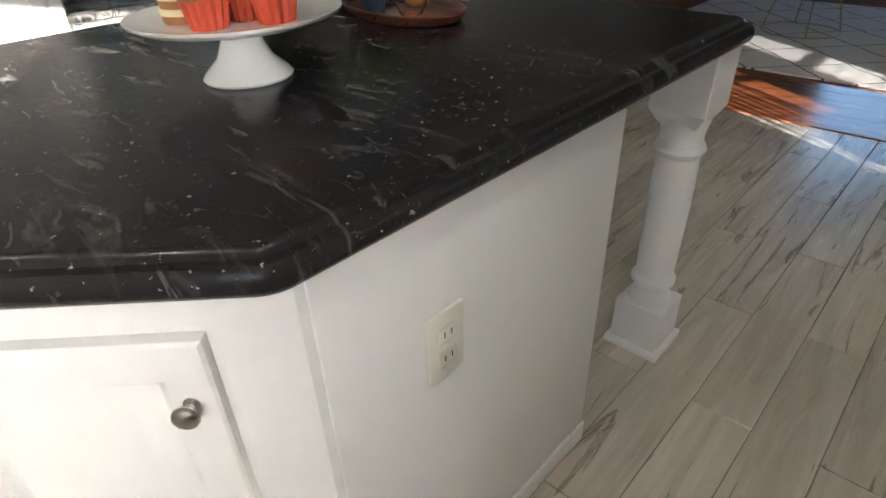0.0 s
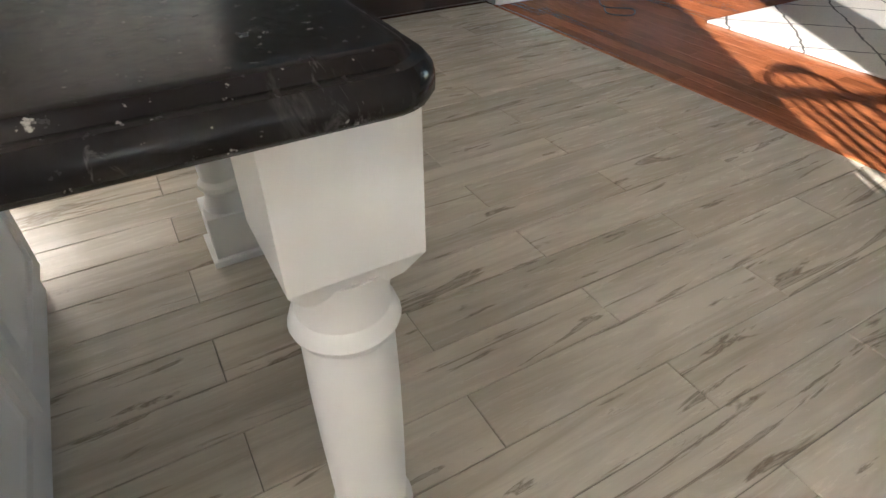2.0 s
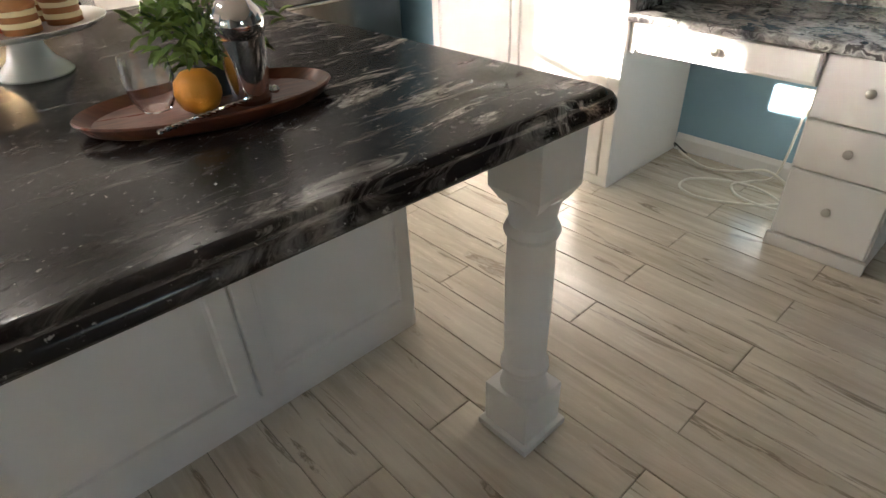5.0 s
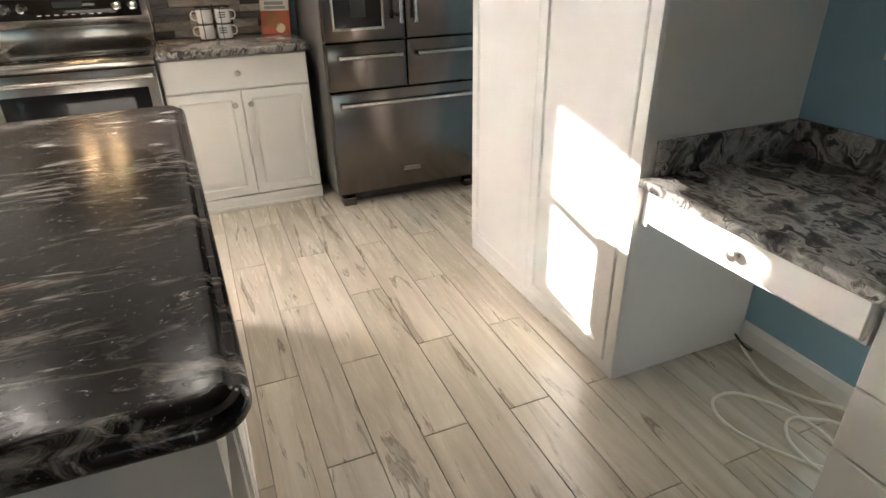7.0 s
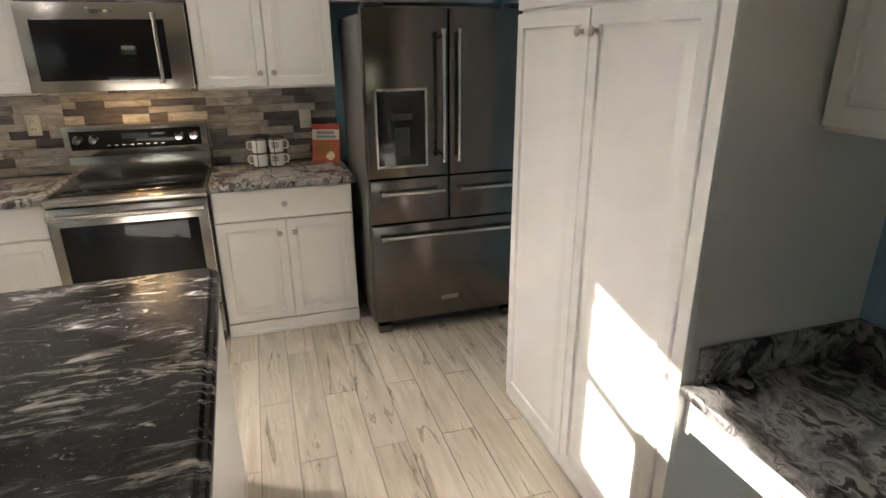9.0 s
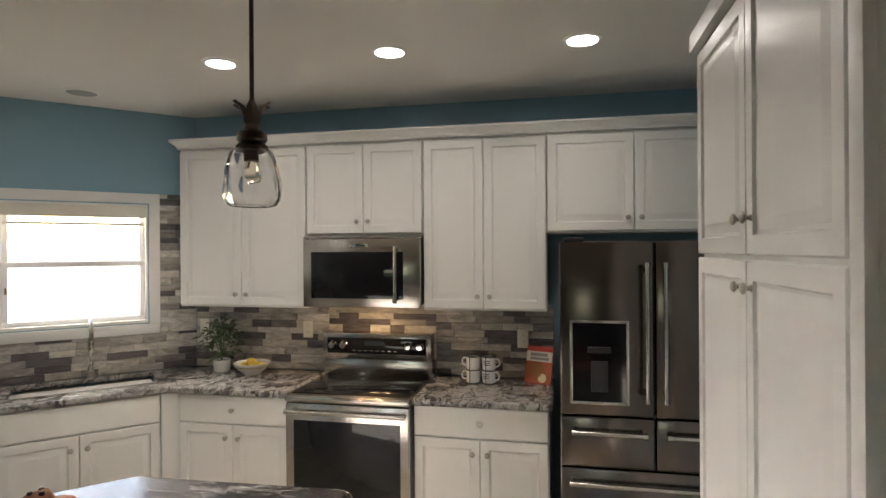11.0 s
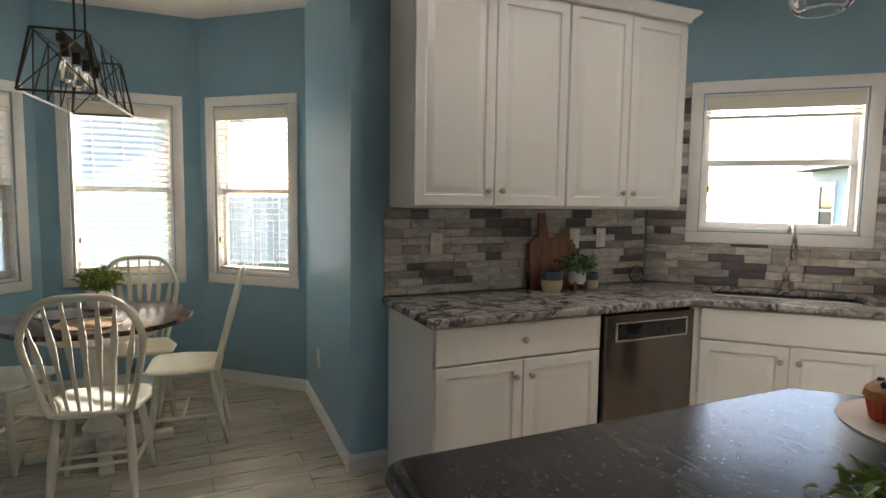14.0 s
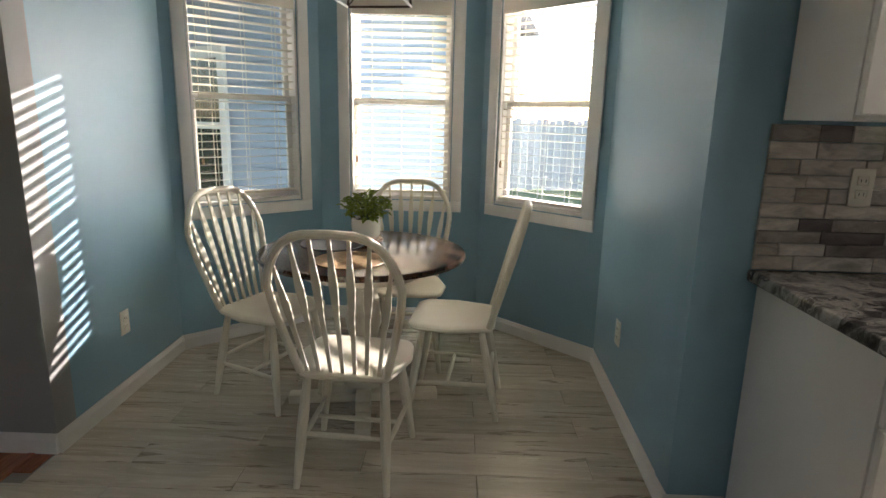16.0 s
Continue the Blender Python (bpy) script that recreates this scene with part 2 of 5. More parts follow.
def tile_material():
    m = Mat("backsplash_stone", 0.5, 0, (0.4, 0.4, 0.4))
    v = m.coords((3, 3, 9), (0, 0, 0), 17.0)
    g = m.noise(v, 3.0, 6, 0.65, 0.8)
    tone = m.ramp(m.random(), [(0.0, (0.10, 0.085, 0.09)), (0.20, (0.15, 0.13, 0.13)), (0.30, (0.34, 0.31, 0.275)),
                               (0.52, (0.46, 0.42, 0.36)), (0.74, (0.58, 0.55, 0.50)), (0.88, (0.62, 0.59, 0.54)), (1.0, (0.30, 0.275, 0.26))])
    m.base(m.mix(1.0, tone, m.ramp(g, [(0.30, 0.50), (0.66, 1.18)]), 'MULTIPLY'))
    m.roughness(m.ramp(g, [(0.3, 0.55), (0.7, 0.35)]))
    m.bump(g, 0.25, 0.003)
    return m.m


def rug_material():
    m = Mat("rug_trellis", 0.95, 0, (0.7, 0.66, 0.6))
    v = m.coords((1, 1, 1), (0, 0, 45))
    w = m.noise(m.coords(), 4.0, 3)
    warp = m.t.nodes.new("ShaderNodeVectorMath")
    warp.operation = 'MULTIPLY_ADD'
    m.link(w, warp.inputs[0])
    warp.inputs[1].default_value = (0.09, 0.09, 0)
    m.link(v, warp.inputs[2])
    b = m.t.nodes.new("ShaderNodeTexBrick")
    b.offset = 0.0
    for k, val in (("Scale", 1.0), ("Mortar Size", 0.007), ("Mortar Smooth", 0.2), ("Brick Width", 0.44), ("Row Height", 0.34)):
        b.inputs[k].default_value = val
    b.inputs["Color1"].default_value = b.inputs["Color2"].default_value = (0.82, 0.79, 0.73, 1)
    b.inputs["Mortar"].default_value = (0.13, 0.12, 0.11, 1)
    m.link(warp.outputs[0], b.inputs["Vector"])
    n = m.noise(m.coords(), 160, 3)
    m.base(m.mix(1.0, b.outputs["Color"], m.ramp(n, [(0.3, 0.8), (0.7, 1.1)]), 'MULTIPLY'))
    m.bump(n, 0.5, 0.01)
    return m.m


def glass_mat(name, rough=0.0, color=(1, 1, 1)):
    m = Mat(name, rough, 0, color)
    m.b.inputs["Transmission Weight"].default_value = 1.0
    m.b.inputs["IOR"].default_value = 1.45
    return m.m


def glow(name, color, strength):
    m = Mat(name, 0.5, 0, color)
    m.b.inputs["Emission Color"].default_value = (*color, 1)
    m.b.inputs["Emission Strength"].default_value = strength
    return m.m


PLANK, TILE, RUG = plank_material(), tile_material(), rug_material()
GLASS = glass_mat("clear_glass")
CANGLOW = glow("can_glow", (1.0, 0.93, 0.80), 9.0)
BULBGLOW = glass_mat("bulb_glass", 0.05, (1.0, 0.93, 0.8))


# mesh helpers -------------------------------------------------------------
def box(bm, x0, x1, y0, y1, z0, z1, bev=0.0, seg=2):
    vs = [bm.verts.new((x, y, z)) for z in (z0, z1) for x, y in ((x0, y0), (x1, y0), (x1, y1), (x0, y1))]
    fs = [bm.faces.new([vs[i] for i in q]) for q in ((3, 2, 1, 0), (4, 5, 6, 7), (0, 1, 5, 4), (1, 2, 6, 5), (2, 3, 7, 6), (3, 0, 4, 7))]
    if bev:
        es = {e for f in fs for e in f.edges}
        bmesh.ops.bevel(bm, geom=list(es), offset=bev, segments=seg, affect='EDGES', profile=0.5)
    return bm


def boxes(*bs, bev=0.0):
    bm = bmesh.new()
    for b in bs:
        box(bm, *b, bev=bev)
    return bm


def lathe(profile, segs=20, bm=None, center=(0, 0, 0), axis='z'):
    """profile: (radius, height) pairs; closed where the radius is 0."""
    bm = bm or bmesh.new()
    rings = []
    for r, h in profile:
        n = 1 if r < 1e-6 else segs
        ring = []
        for i in range(n):
            a = 2 * math.pi * i / segs
            p = (r * math.cos(a), r * math.sin(a), h)
            if axis == 'y':
                p = (p[0], -h, p[1])
            if axis == 'x':
                p = (h, p[0], p[1])
            ring.append(bm.verts.new(Vector(p) + Vector(center)))
        rings.append(ring)
    for a, b in zip(rings, rings[1:]):
        for i in range(segs):
            j = (i + 1) % segs
            q = [a[i % len(a)], a[j % len(a)], b[j % len(b)], b[i % len(b)]]
            u = list(dict.fromkeys(q))
            if len(u) > 2:
                try:
                    bm.faces.new(u)
                except ValueError:
                    pass
    return bm


def tube(points, r, segs=8, bm=None, radii=None, closed=False):
    """A round bar along points."""
    bm = bm or bmesh.new()
    pts = [Vector(p) for p in points]
    rings = []
    n = len(pts)
    side = None
    for i, p in enumerate(pts):
        if closed:
            d = pts[(i + 1) % n] - pts[i - 1]
        else:
            d = pts[min(i + 1, n - 1)] - pts[max(i - 1, 0)]
        d.normalize()
        if side is None:
            side = d.orthogonal().normalized()
        side = (side - d * side.dot(d))
        side = side.normalized() if side.length > 1e-6 else d.orthogonal().normalized()
        up = d.cross(side)
        rr = radii[i] if radii else r
        rings.append([bm.verts.new(p + side * rr * math.cos(2 * math.pi * k / segs) + up * rr * math.sin(2 * math.pi * k / segs)) for k in range(segs)])
    pairs = list(zip(rings, rings[1:])) + ([(rings[-1], rings[0])] if closed else [])
    for a, b in pairs:
        for k in range(segs):
            bm.faces.new((a[k], a[(k + 1) % segs], b[(k + 1) % segs], b[k]))
    if not closed:
        bm.faces.new(rings[0][::-1])
        bm.faces.new(rings[-1])
    return bm


def rounded_ring(poly, r, d, n=6):
    """A convex polygon, anticlockwise, with corners rounded by r, moved inwards by d (d < r)."""
    out = []
    k = len(poly)
    for i in range(k):
        p, a, b = Vector(poly[i]), Vector(poly[i - 1]), Vector(poly[(i + 1) % k])
        u, v = (a - p).normalized(), (b - p).normalized()
        half = u.angle(v) / 2
        c = p + (u + v).normalized() * (r / math.sin(half))
        n0, n1 = Vector((u.y, -u.x)), Vector((-v.y, v.x))
        n0 = n0 if n0.dot(p - c) > 0 else -n0
        n1 = n1 if n1.dot(p - c) > 0 else -n1
        for j in range(n + 1):
            w = n0.lerp(n1, j / n).normalized()
            out.append(c + w * (r - d))
    return out


def loft(rings, cap=True, bm=None):
    bm = bm or bmesh.new()
    vs = [[bm.verts.new(p) for p in ring] for ring in rings]
    n = len(vs[0])
    for a, b in zip(vs, vs[1:]):
        for i in range(n):
            bm.faces.new((a[i], a[(i + 1) % n], b[(i + 1) % n], b[i]))
    if cap:
        bm.faces.new(vs[0][::-1])
        bm.faces.new(vs[-1])
    return bm


def slab(poly, r, profile, n=6):
    """A slab with a shaped edge: profile is (inset, height) from the underside up."""
    return loft([[(*p, z) for p in rounded_ring(poly, r, d, n)] for d, z in profile])


def finish(name, bm, material, smooth=None):
    bmesh.ops.recalc_face_normals(bm, faces=bm.faces[:])
    me = bpy.data.meshes.new(name)
    bm.to_mesh(me)
    bm.free()
    me.materials.append(material)
    if smooth is not None:
        me.polygons.foreach_set("use_smooth", [True] * len(me.polygons))
        me.set_sharp_from_angle(angle=radians(smooth))
    return me


def part(name, bm, material, parent, label="", loc=(0, 0, 0), rot=(0, 0, 0), smooth=35):
    me = bm if isinstance(bm, bpy.types.Mesh) else finish(name, bm, material, smooth)
    ob = new(name, me)
    ob.parent = parent
    ob.matrix_basis = pose(*loc, *rot)
    if label:
        ob["label"] = label
    return ob


def thing(name, m, label, category, group="", kind=""):
    ob = new(name)
    ob.empty_display_size = 0.1
    ob.matrix_basis = m
    return tagged(ob, label, category, group, kind)


def solid(name, bm, material, label, category, m=None, kind="", smooth=35, group=""):
    ob = new(name, finish(name, bm, material, smooth))
    if m is not None:
        ob.matrix_basis = m
    return tagged(ob, label, category, group, kind)


# structure ------------------------------------------------------------------
def wall(name, p0, p1, h, label, material, openings=(), thick=0.12, z0=0.0, category="wall", lap=(0.0, 0.0)):
    """A wall whose room side runs from p0 to p1, with the room on its right. Openings: (u0, u1, z0, z1) from p0."""
    d = Vector((p1[0] - p0[0], p1[1] - p0[1]))
    length = d.length
    us = sorted({-lap[0], length + lap[1], *[o[0] for o in openings], *[o[1] for o in openings]})
    bm = bmesh.new()
    for a, b in zip(us, us[1:]):
        holes = sorted([o[2:4] for o in openings if o[0] <= (a + b) / 2 <= o[1]])
        z = z0
        for lo, hi in holes:
            if lo > z:
                box(bm, a, b, 0, thick, z, lo)
            z = hi
        if z < h:
            box(bm, a, b, 0, thick, z, h)
    m = Matrix.Translation((p0[0], p0[1], 0)) @ pose(0, 0, 0, 0, 0, math.degrees(math.atan2(d.y, d.x)))
    return solid(name, bm, material, label, category, m, "structure", None)


def baseboard(p0, p1, h=0.085, name="baseboard"):
    d = Vector((p1[0] - p0[0], p1[1] - p0[1]))
    L = d.length
    bm = bmesh.new()
    prof = [(0, 0), (-0.014, 0), (-0.014, h * 0.72), (-0.009, h * 0.86), (-0.005, h), (0, h)]
    a = [bm.verts.new((0, y, z)) for y, z in prof]
    b = [bm.verts.new((L, y, z)) for y, z in prof]
    for i in range(len(prof)):
        j = (i + 1) % len(prof)
        bm.faces.new((a[i], b[i], b[j], a[j]))
    bm.faces.new(a)
    bm.faces.new(b[::-1])
    m = Matrix.Translation((p0[0], p0[1], 0)) @ pose(0, 0, 0, 0, 0, math.degrees(math.atan2(d.y, d.x)))
    return solid(name, bm, TRIM, "white moulded baseboard along the foot of the wall", "baseboard", m, "structure", None)


# the plan
WX, EX = -2.09, 2.68
NOOK_N, NOOK_S, BAY_X = -3.000, -5.355, -4.06
D0, D1 = (WX, -1.047), (-1.043, 0.0)            # sink diagonal
B3A, B3B = (-4.06, -3.62), (-3.42, -2.955)       # bay diagonal by the kitchen
B1A, B1B = (-3.42, NOOK_S), (-4.06, -4.665)      # bay diagonal on the other side
SINK_WIN = (0.238, 1.235, 1.175, 2.16)             # outer trim on the diagonal wall, 1.48 m long
TRIM_W = 0.075


def opening(o):
    return (o[0] + TRIM_W, o[1] - TRIM_W, o[2] + TRIM_W, o[3] - TRIM_W)


DL = Vector((B3B[0] - B3A[0], B3B[1] - B3A[1])).length
WIN3 = (DL / 2 - 0.40, DL / 2 + 0.40, 0.76, 2.155)
WIN1 = WIN3
ML = B3A[1] - B1B[1]
WIN2 = (ML / 2 - 0.40, ML / 2 + 0.40, 0.76, 2.155)

wall("wall_north", D1, (EX, 0), CEIL, "blue painted kitchen wall behind the range and fridge", BLUE, lap=(0.0, 0.12))
wall("wall_northwest", D0, D1, CEIL, "blue painted diagonal wall with the sink window", BLUE, [opening(SINK_WIN)])
wall("wall_west", (WX, NOOK_N - 0.0), D0, CEIL, "blue painted kitchen wall behind the dishwasher", BLUE, lap=(0.0, 0.0))
wall("wall_nook_north", B3B, (WX, NOOK_N), CEIL, "glossy blue side wall of the breakfast nook", BLUE, lap=(0.0, -0.12))
wall("wall_bay_north", B3A, B3B, CEIL, "blue bay wall with a window", BLUE, [opening(WIN3)])
wall("wall_bay_west", B1B, B3A, CEIL, "blue bay wall with the middle window", BLUE, [opening(WIN2)])
wall("wall_bay_south", B1A, B1B, CEIL, "blue bay wall with a window", BLUE, [opening(WIN1)])
wall("wall_nook_south", (-2.335, NOOK_S), B1A, CEIL, "glossy blue side wall of the breakfast nook", BLUE, lap=(-0.12, 0.0))
wall("wall_living_west", (-2.335, -10.2), (-2.335, NOOK_S), CEIL, "grey painted living room wall", GREY)
# The south opening is out of view, added to let sky light in.
wall("wall_living_south", (EX - 0.1, -10.2), (-2.335, -10.2), CEIL, "grey painted living room wall with an added, unseen opening for daylight", GREY, [(1.9, 2.9, 0.85, 2.1)], lap=(0.12, 0.12))
wall("wall_living_east", (EX - 0.1, -5.46), (EX - 0.1, -10.2), CEIL, "grey painted living room wall", GREY)
wall("wall_east", (EX, 0), (EX, -3.87), CEIL, "blue painted wall behind the pantry and desk", BLUE)
wall("wall_east_header", (EX, -3.87), (EX, -5.46), CEIL, "blue painted header over the hall opening", BLUE, z0=2.15)
wall("wall_hall_north", (EX + 0.12, -3.75), (6.6, -3.75), CEIL, "grey painted hall wall", GREY)
wall("wall_hall_east", (6.6, -3.75), (6.6, -5.7), CEIL, "grey painted hall wall with a glazed door opening", GREY, [(0.08, 0.45, 0.05, 2.1)], lap=(0.12, 0.12))
wall("wall_hall_south", (6.6, -5.7), (EX + 0.02, -5.7), CEIL, "grey painted hall wall", GREY)

wall("wall_hall_block_north", (6.6, -4.89), (4.02, -4.89), CEIL, "grey painted hall wall", GREY, lap=(0.0, -0.12))
wall("wall_hall_block_west", (4.02, -4.89), (4.02, -5.7), CEIL, "grey painted end of the hall wall", GREY)
baseboard((6.6, -4.89), (4.006, -4.89), 0.13)
baseboard((4.02, -4.904), (4.02, -5.7), 0.13)
baseboard((-2.335 - 0.0, NOOK_S), B1A)
baseboard(B1A, B1B)
baseboard(B1B, B3A)
baseboard(B3A, B3B)
baseboard(B3B, (WX, NOOK_N))
baseboard((WX, NOOK_N - 0.014), (WX, -2.80))
baseboard((-2.335, -10.2), (-2.335, NOOK_S))
baseboard((EX, -3.775), (EX, -3.87))
baseboard((EX, -2.77), (EX, -3.44))
baseboard((EX - 0.1, -5.46), (EX - 0.1, -10.2))
baseboard((EX + 0.12, -3.75), (6.6, -3.75))
baseboard((6.6, -5.7), (EX + 0.02, -5.7))

bm = bmesh.new()
box(bm, -4.3, 6.8, -10.4, 0.2, CEIL, CEIL + 0.12)
solid("ceiling", bm, CEILING, "smooth warm white painted ceiling", "ceiling", None, "structure", None)

bm = boxes((-2.2, EX - 0.002, -5.45, 0.1, -0.16, -0.005), (-4.04, -2.2, NOOK_S - 0.02, NOOK_N + 0.08, -0.16, -0.005))
FLOOR = solid("floor", bm, GROUT, "pale wood-look plank tile floor with thin joints", "floor", None, "structure", None)


def board_floor(name, x0, x1, y0, y1, along_y, material, label, wdt=0.083, length=0.9):
    """A strip floor: a screed with every board laid on it as a part."""
    rnd = random.Random(5)
    base = solid(name, boxes((x0, x1, y0, y1, -0.06, -0.021)), GROUT, label, "floor", None, "structure", None)
    a0, a1, b0, b1 = (x0, x1, y0, y1) if along_y else (y0, y1, x0, x1)
    a = a0
    while a < a1 - 0.001:
        ae = min(a + wdt, a1)
        b = b0 - rnd.random() * length
        while b < b1:
            be = min(b + length * rnd.uniform(0.6, 1.5), b1)
            st_ = max(b, b0)
            if be - st_ > 0.02:
                w_, l_ = ae - a - 0.0016, be - st_ - 0.0016
                size = (w_, l_) if along_y else (l_, w_)
                at_ = (a + 0.0008, st_ + 0.0008) if along_y else (st_ + 0.0008, a + 0.0008)
                part("floor_board", boxes((0, size[0], 0, size[1], -0.0205, -0.001)), material, base, "", (*at_, rnd.uniform(-0.0004, 0.0004)), smooth=None)
            b = be
        a = ae
    return base


board_floor("floor_living", -2.335, EX - 0.1, -10.2, -5.455, False, LIVINGWOOD, "orange oak strip floor of the living room")
solid("trim_threshold", boxes((-2.334, -2.201, -5.4545, -5.3755, -0.16, 0.0)), LIVINGWOOD, "oak threshold piece at the wall end", "trim", None, "structure", None)
board_floor("floor_hall", EX, 6.6, -5.7, -3.75, True, HALLWOOD, "glossy dark cherry wood floor of the hall")
bm = boxes((-2.335, EX - 0.1, -10.2, -5.45, -0.16, -0.061), (EX, 6.6, -5.7, -3.75, -0.16, -0.061))
solid("subfloor", bm, GROUT, "bare screed under the wooden floors", "floor", None, "structure", None)
# wood edge strip between tile and oak
solid("trim_threshold", boxes((-2.335, EX - 0.1, -5.475, -5.448, -0.01, 0.004), bev=0.002), LIVINGWOOD, "narrow oak strip where the tile meets the wood floor", "trim", None, "structure")
solid("trim_hall_threshold", boxes((EX - 0.012, EX + 0.03, -5.46, -3.87, -0.01, 0.005), bev=0.002), HALLWOOD, "dark wood strip at the hall opening", "trim", None, "structure")


def window(name, p0, p1, o, blind_drop, label, tilt=-6):
    """A double-hung window with casing and a slatted blind, in the wall from p0 to p1."""
    d = Vector((p1[0] - p0[0], p1[1] - p0[1]))
    m = Matrix.Translation((p0[0], p0[1], 0)) @ pose(0, 0, 0, 0, 0, math.degrees(math.atan2(d.y, d.x)))
    w = thing(name, m, label, "window", "", "structure")
    u0, u1, z0, z1 = o
    i0, i1, j0, j1 = opening(o)
    t = 0.018
    part("casing", boxes((u0, u1, -t, -0.001, z1 - TRIM_W + 0.006, z1), (u0, u1, -t, -0.001, z0, z0 + TRIM_W - 0.006),
                         (u0, u0 + TRIM_W - 0.006, -t, -0.001, z0 + TRIM_W - 0.006, z1 - TRIM_W + 0.006),
                         (u1 - TRIM_W + 0.006, u1, -t, -0.001, z0 + TRIM_W - 0.006, z1 - TRIM_W + 0.006), bev=0.004), TRIM, w)
    part("jamb", boxes((i0 + 0.001, i0 + 0.013, -0.004, 0.12, j0, j1), (i1 - 0.013, i1 - 0.001, -0.004, 0.12, j0, j1),
                       (i0 + 0.013, i1 - 0.013, -0.004, 0.12, j1 - 0.013, j1 - 0.001), (i0 + 0.013, i1 - 0.013, -0.004, 0.12, j0 + 0.001, j0 + 0.02)), TRIM, w)
    a0, a1, b0, b1 = i0 + 0.013, i1 - 0.013, j0 + 0.02, j1 - 0.013
    mid = (b0 + b1) / 2
    s = 0.034
    for nm, y, lo, hi in (("upper_sash", 0.088, mid - 0.018, b1), ("lower_sash", 0.058, b0, mid + 0.018)):
        sash = part(nm, boxes((a0, a1, y, y + 0.028, hi - s, hi), (a0, a1, y, y + 0.028, lo, lo + s),
                              (a0, a0 + s, y, y + 0.028, lo + s, hi - s), (a1 - s, a1, y, y + 0.028, lo + s, hi - s), bev=0.003), TRIM, w)
        pane = part("pane", boxes((a0 + s, a1 - s, y + 0.012, y + 0.016, lo + s, hi - s)), GLASS, sash, "clear glass pane", smooth=None)
        pane.visible_shadow = False
    # the blind hangs in the reveal, a thing of its own
    bl = thing("window_blind", m, "cream horizontal slatted blind drawn up under the window head" if blind_drop < 0.5 else "cream horizontal slatted blind lowered with open slats in the window", "blind", "window blinds")
    part("valance", boxes((a0 + 0.002, a1 - 0.002, -0.012, 0.004, b1 - 0.085, b1 - 0.004), bev=0.003), SLAT, bl)
    part("headrail", boxes((a0 + 0.006, a1 - 0.006, 0.006, 0.046, b1 - 0.05, b1 - 0.006)), SLAT, bl)
    bottom = b1 - blind_drop * (b1 - b0)
    bmS = bmesh.new()
    box(bmS, a0 + 0.008, a1 - 0.008, -0.024, 0.024, -0.0013, 0.0013)
    me = finish("slat", bmS, SLAT)
    z, k = b1 - 0.10, 0
    while z > bottom + 0.03:
        part("slat", me, SLAT, bl, "", (0, 0.027, z), (tilt + 1.5 * math.sin(k * 2.3), 0, 0.12 * math.sin(k * 1.7)))
        z -= 0.045
        k += 1
    part("bottom_rail", boxes((a0 + 0.008, a1 - 0.008, 0.004, 0.050, bottom, bottom + 0.016), bev=0.003), SLAT, bl)
    for u in (a0 + 0.12, (a0 + a1) / 2, a1 - 0.12):
        for y0 in (0.0005, 0.051):
            part("ladder_cord", boxes((u, u + 0.0025, y0, y0 + 0.0025, bottom + 0.01, b1 - 0.05)), SLAT, bl)
    tas = part("pull_cord", tube([(a0 + 0.03, -0.016, b1 - 0.08), (a0 + 0.03, -0.016, b0 + 0.26)], 0.0016, 5), SLAT, bl)
    part("tassel", lathe([(0, 0), (0.006, 0.004), (0.008, 0.03), (0.003, 0.045), (0, 0.046)], 8), CANE, tas, "", (a0 + 0.03, -0.016, b0 + 0.215))
    return w


window("window_1", B1A, B1B, WIN1, 0.97, "white double-hung bay window with its cream blind lowered")
window("window_2", B1B, B3A, WIN2, 0.98, "white double-hung middle bay window with its blind lowered", -16)
window("window_3", B3A, B3B, WIN3, 0.985, "white double-hung bay window glaring with low sun", -7)
window("window_4", D0, D1, SINK_WIN, 0.17, "white double-hung window over the kitchen sink", 2)

# ceiling cans and the round speaker grille
for x, y in CANS:
    can = thing("recessed_light", pose(x, y, CEIL), "round white recessed ceiling light switched on", "ceiling light", "recessed lights")
    part("trim_ring", lathe([(0.070, -0.001), (0.092, -0.001), (0.094, -0.006), (0.072, -0.009), (0.070, -0.001)], 28), TRIM, can)
    part("lens", lathe([(0, -0.004), (0.070, -0.004), (0.070, -0.002), (0, -0.002)], 28), CANGLOW, can, "glowing warm diffuser")
    ld = bpy.data.lights.new("can_lamp", 'AREA')
    ld.shape, ld.size, ld.energy, ld.color, ld.spread = 'DISK', 0.13, 0.4, (1.0, 0.86, 0.68), radians(140)
    lo = new("can_lamp", ld)
    lo.matrix_world = look((x, y, CEIL - 0.012), (x, y, 0.0001))
sp = thing("ceiling_speaker", pose(-1.29, -0.77, CEIL), "round grey speaker grille flush in the ceiling", "speaker")
part("rim", lathe([(0.085, -0.001), (0.10, -0.001), (0.10, -0.005), (0.085, -0.007), (0.085, -0.001)], 28), TRIM, sp)
part("grille", lathe([(0, -0.004), (0.085, -0.004), (0.085, -0.002), (0, -0.002)], 28), GREY, sp)


# kitchen cabinets -----------------------------------------------------------
def panel_mesh(w, h, raised=True, t=0.02):
    """A routed cabinet door or drawer front, w by h, its face at y = 0."""
    if raised:
        prof = [(0.0, t), (0.0, 0.004), (0.004, 0.0), (0.050, 0.0), (0.054, 0.0085), (0.063, 0.0105), (0.092, 0.002), (0.098, 0.002)]
    else:
        prof = [(0.0, t), (0.0, 0.004), (0.004, 0.0), (0.012, 0.0)]
    return loft([[(d, y, d), (w - d, y, d), (w - d, y, h - d), (d, y, h - d)] for d, y in prof])


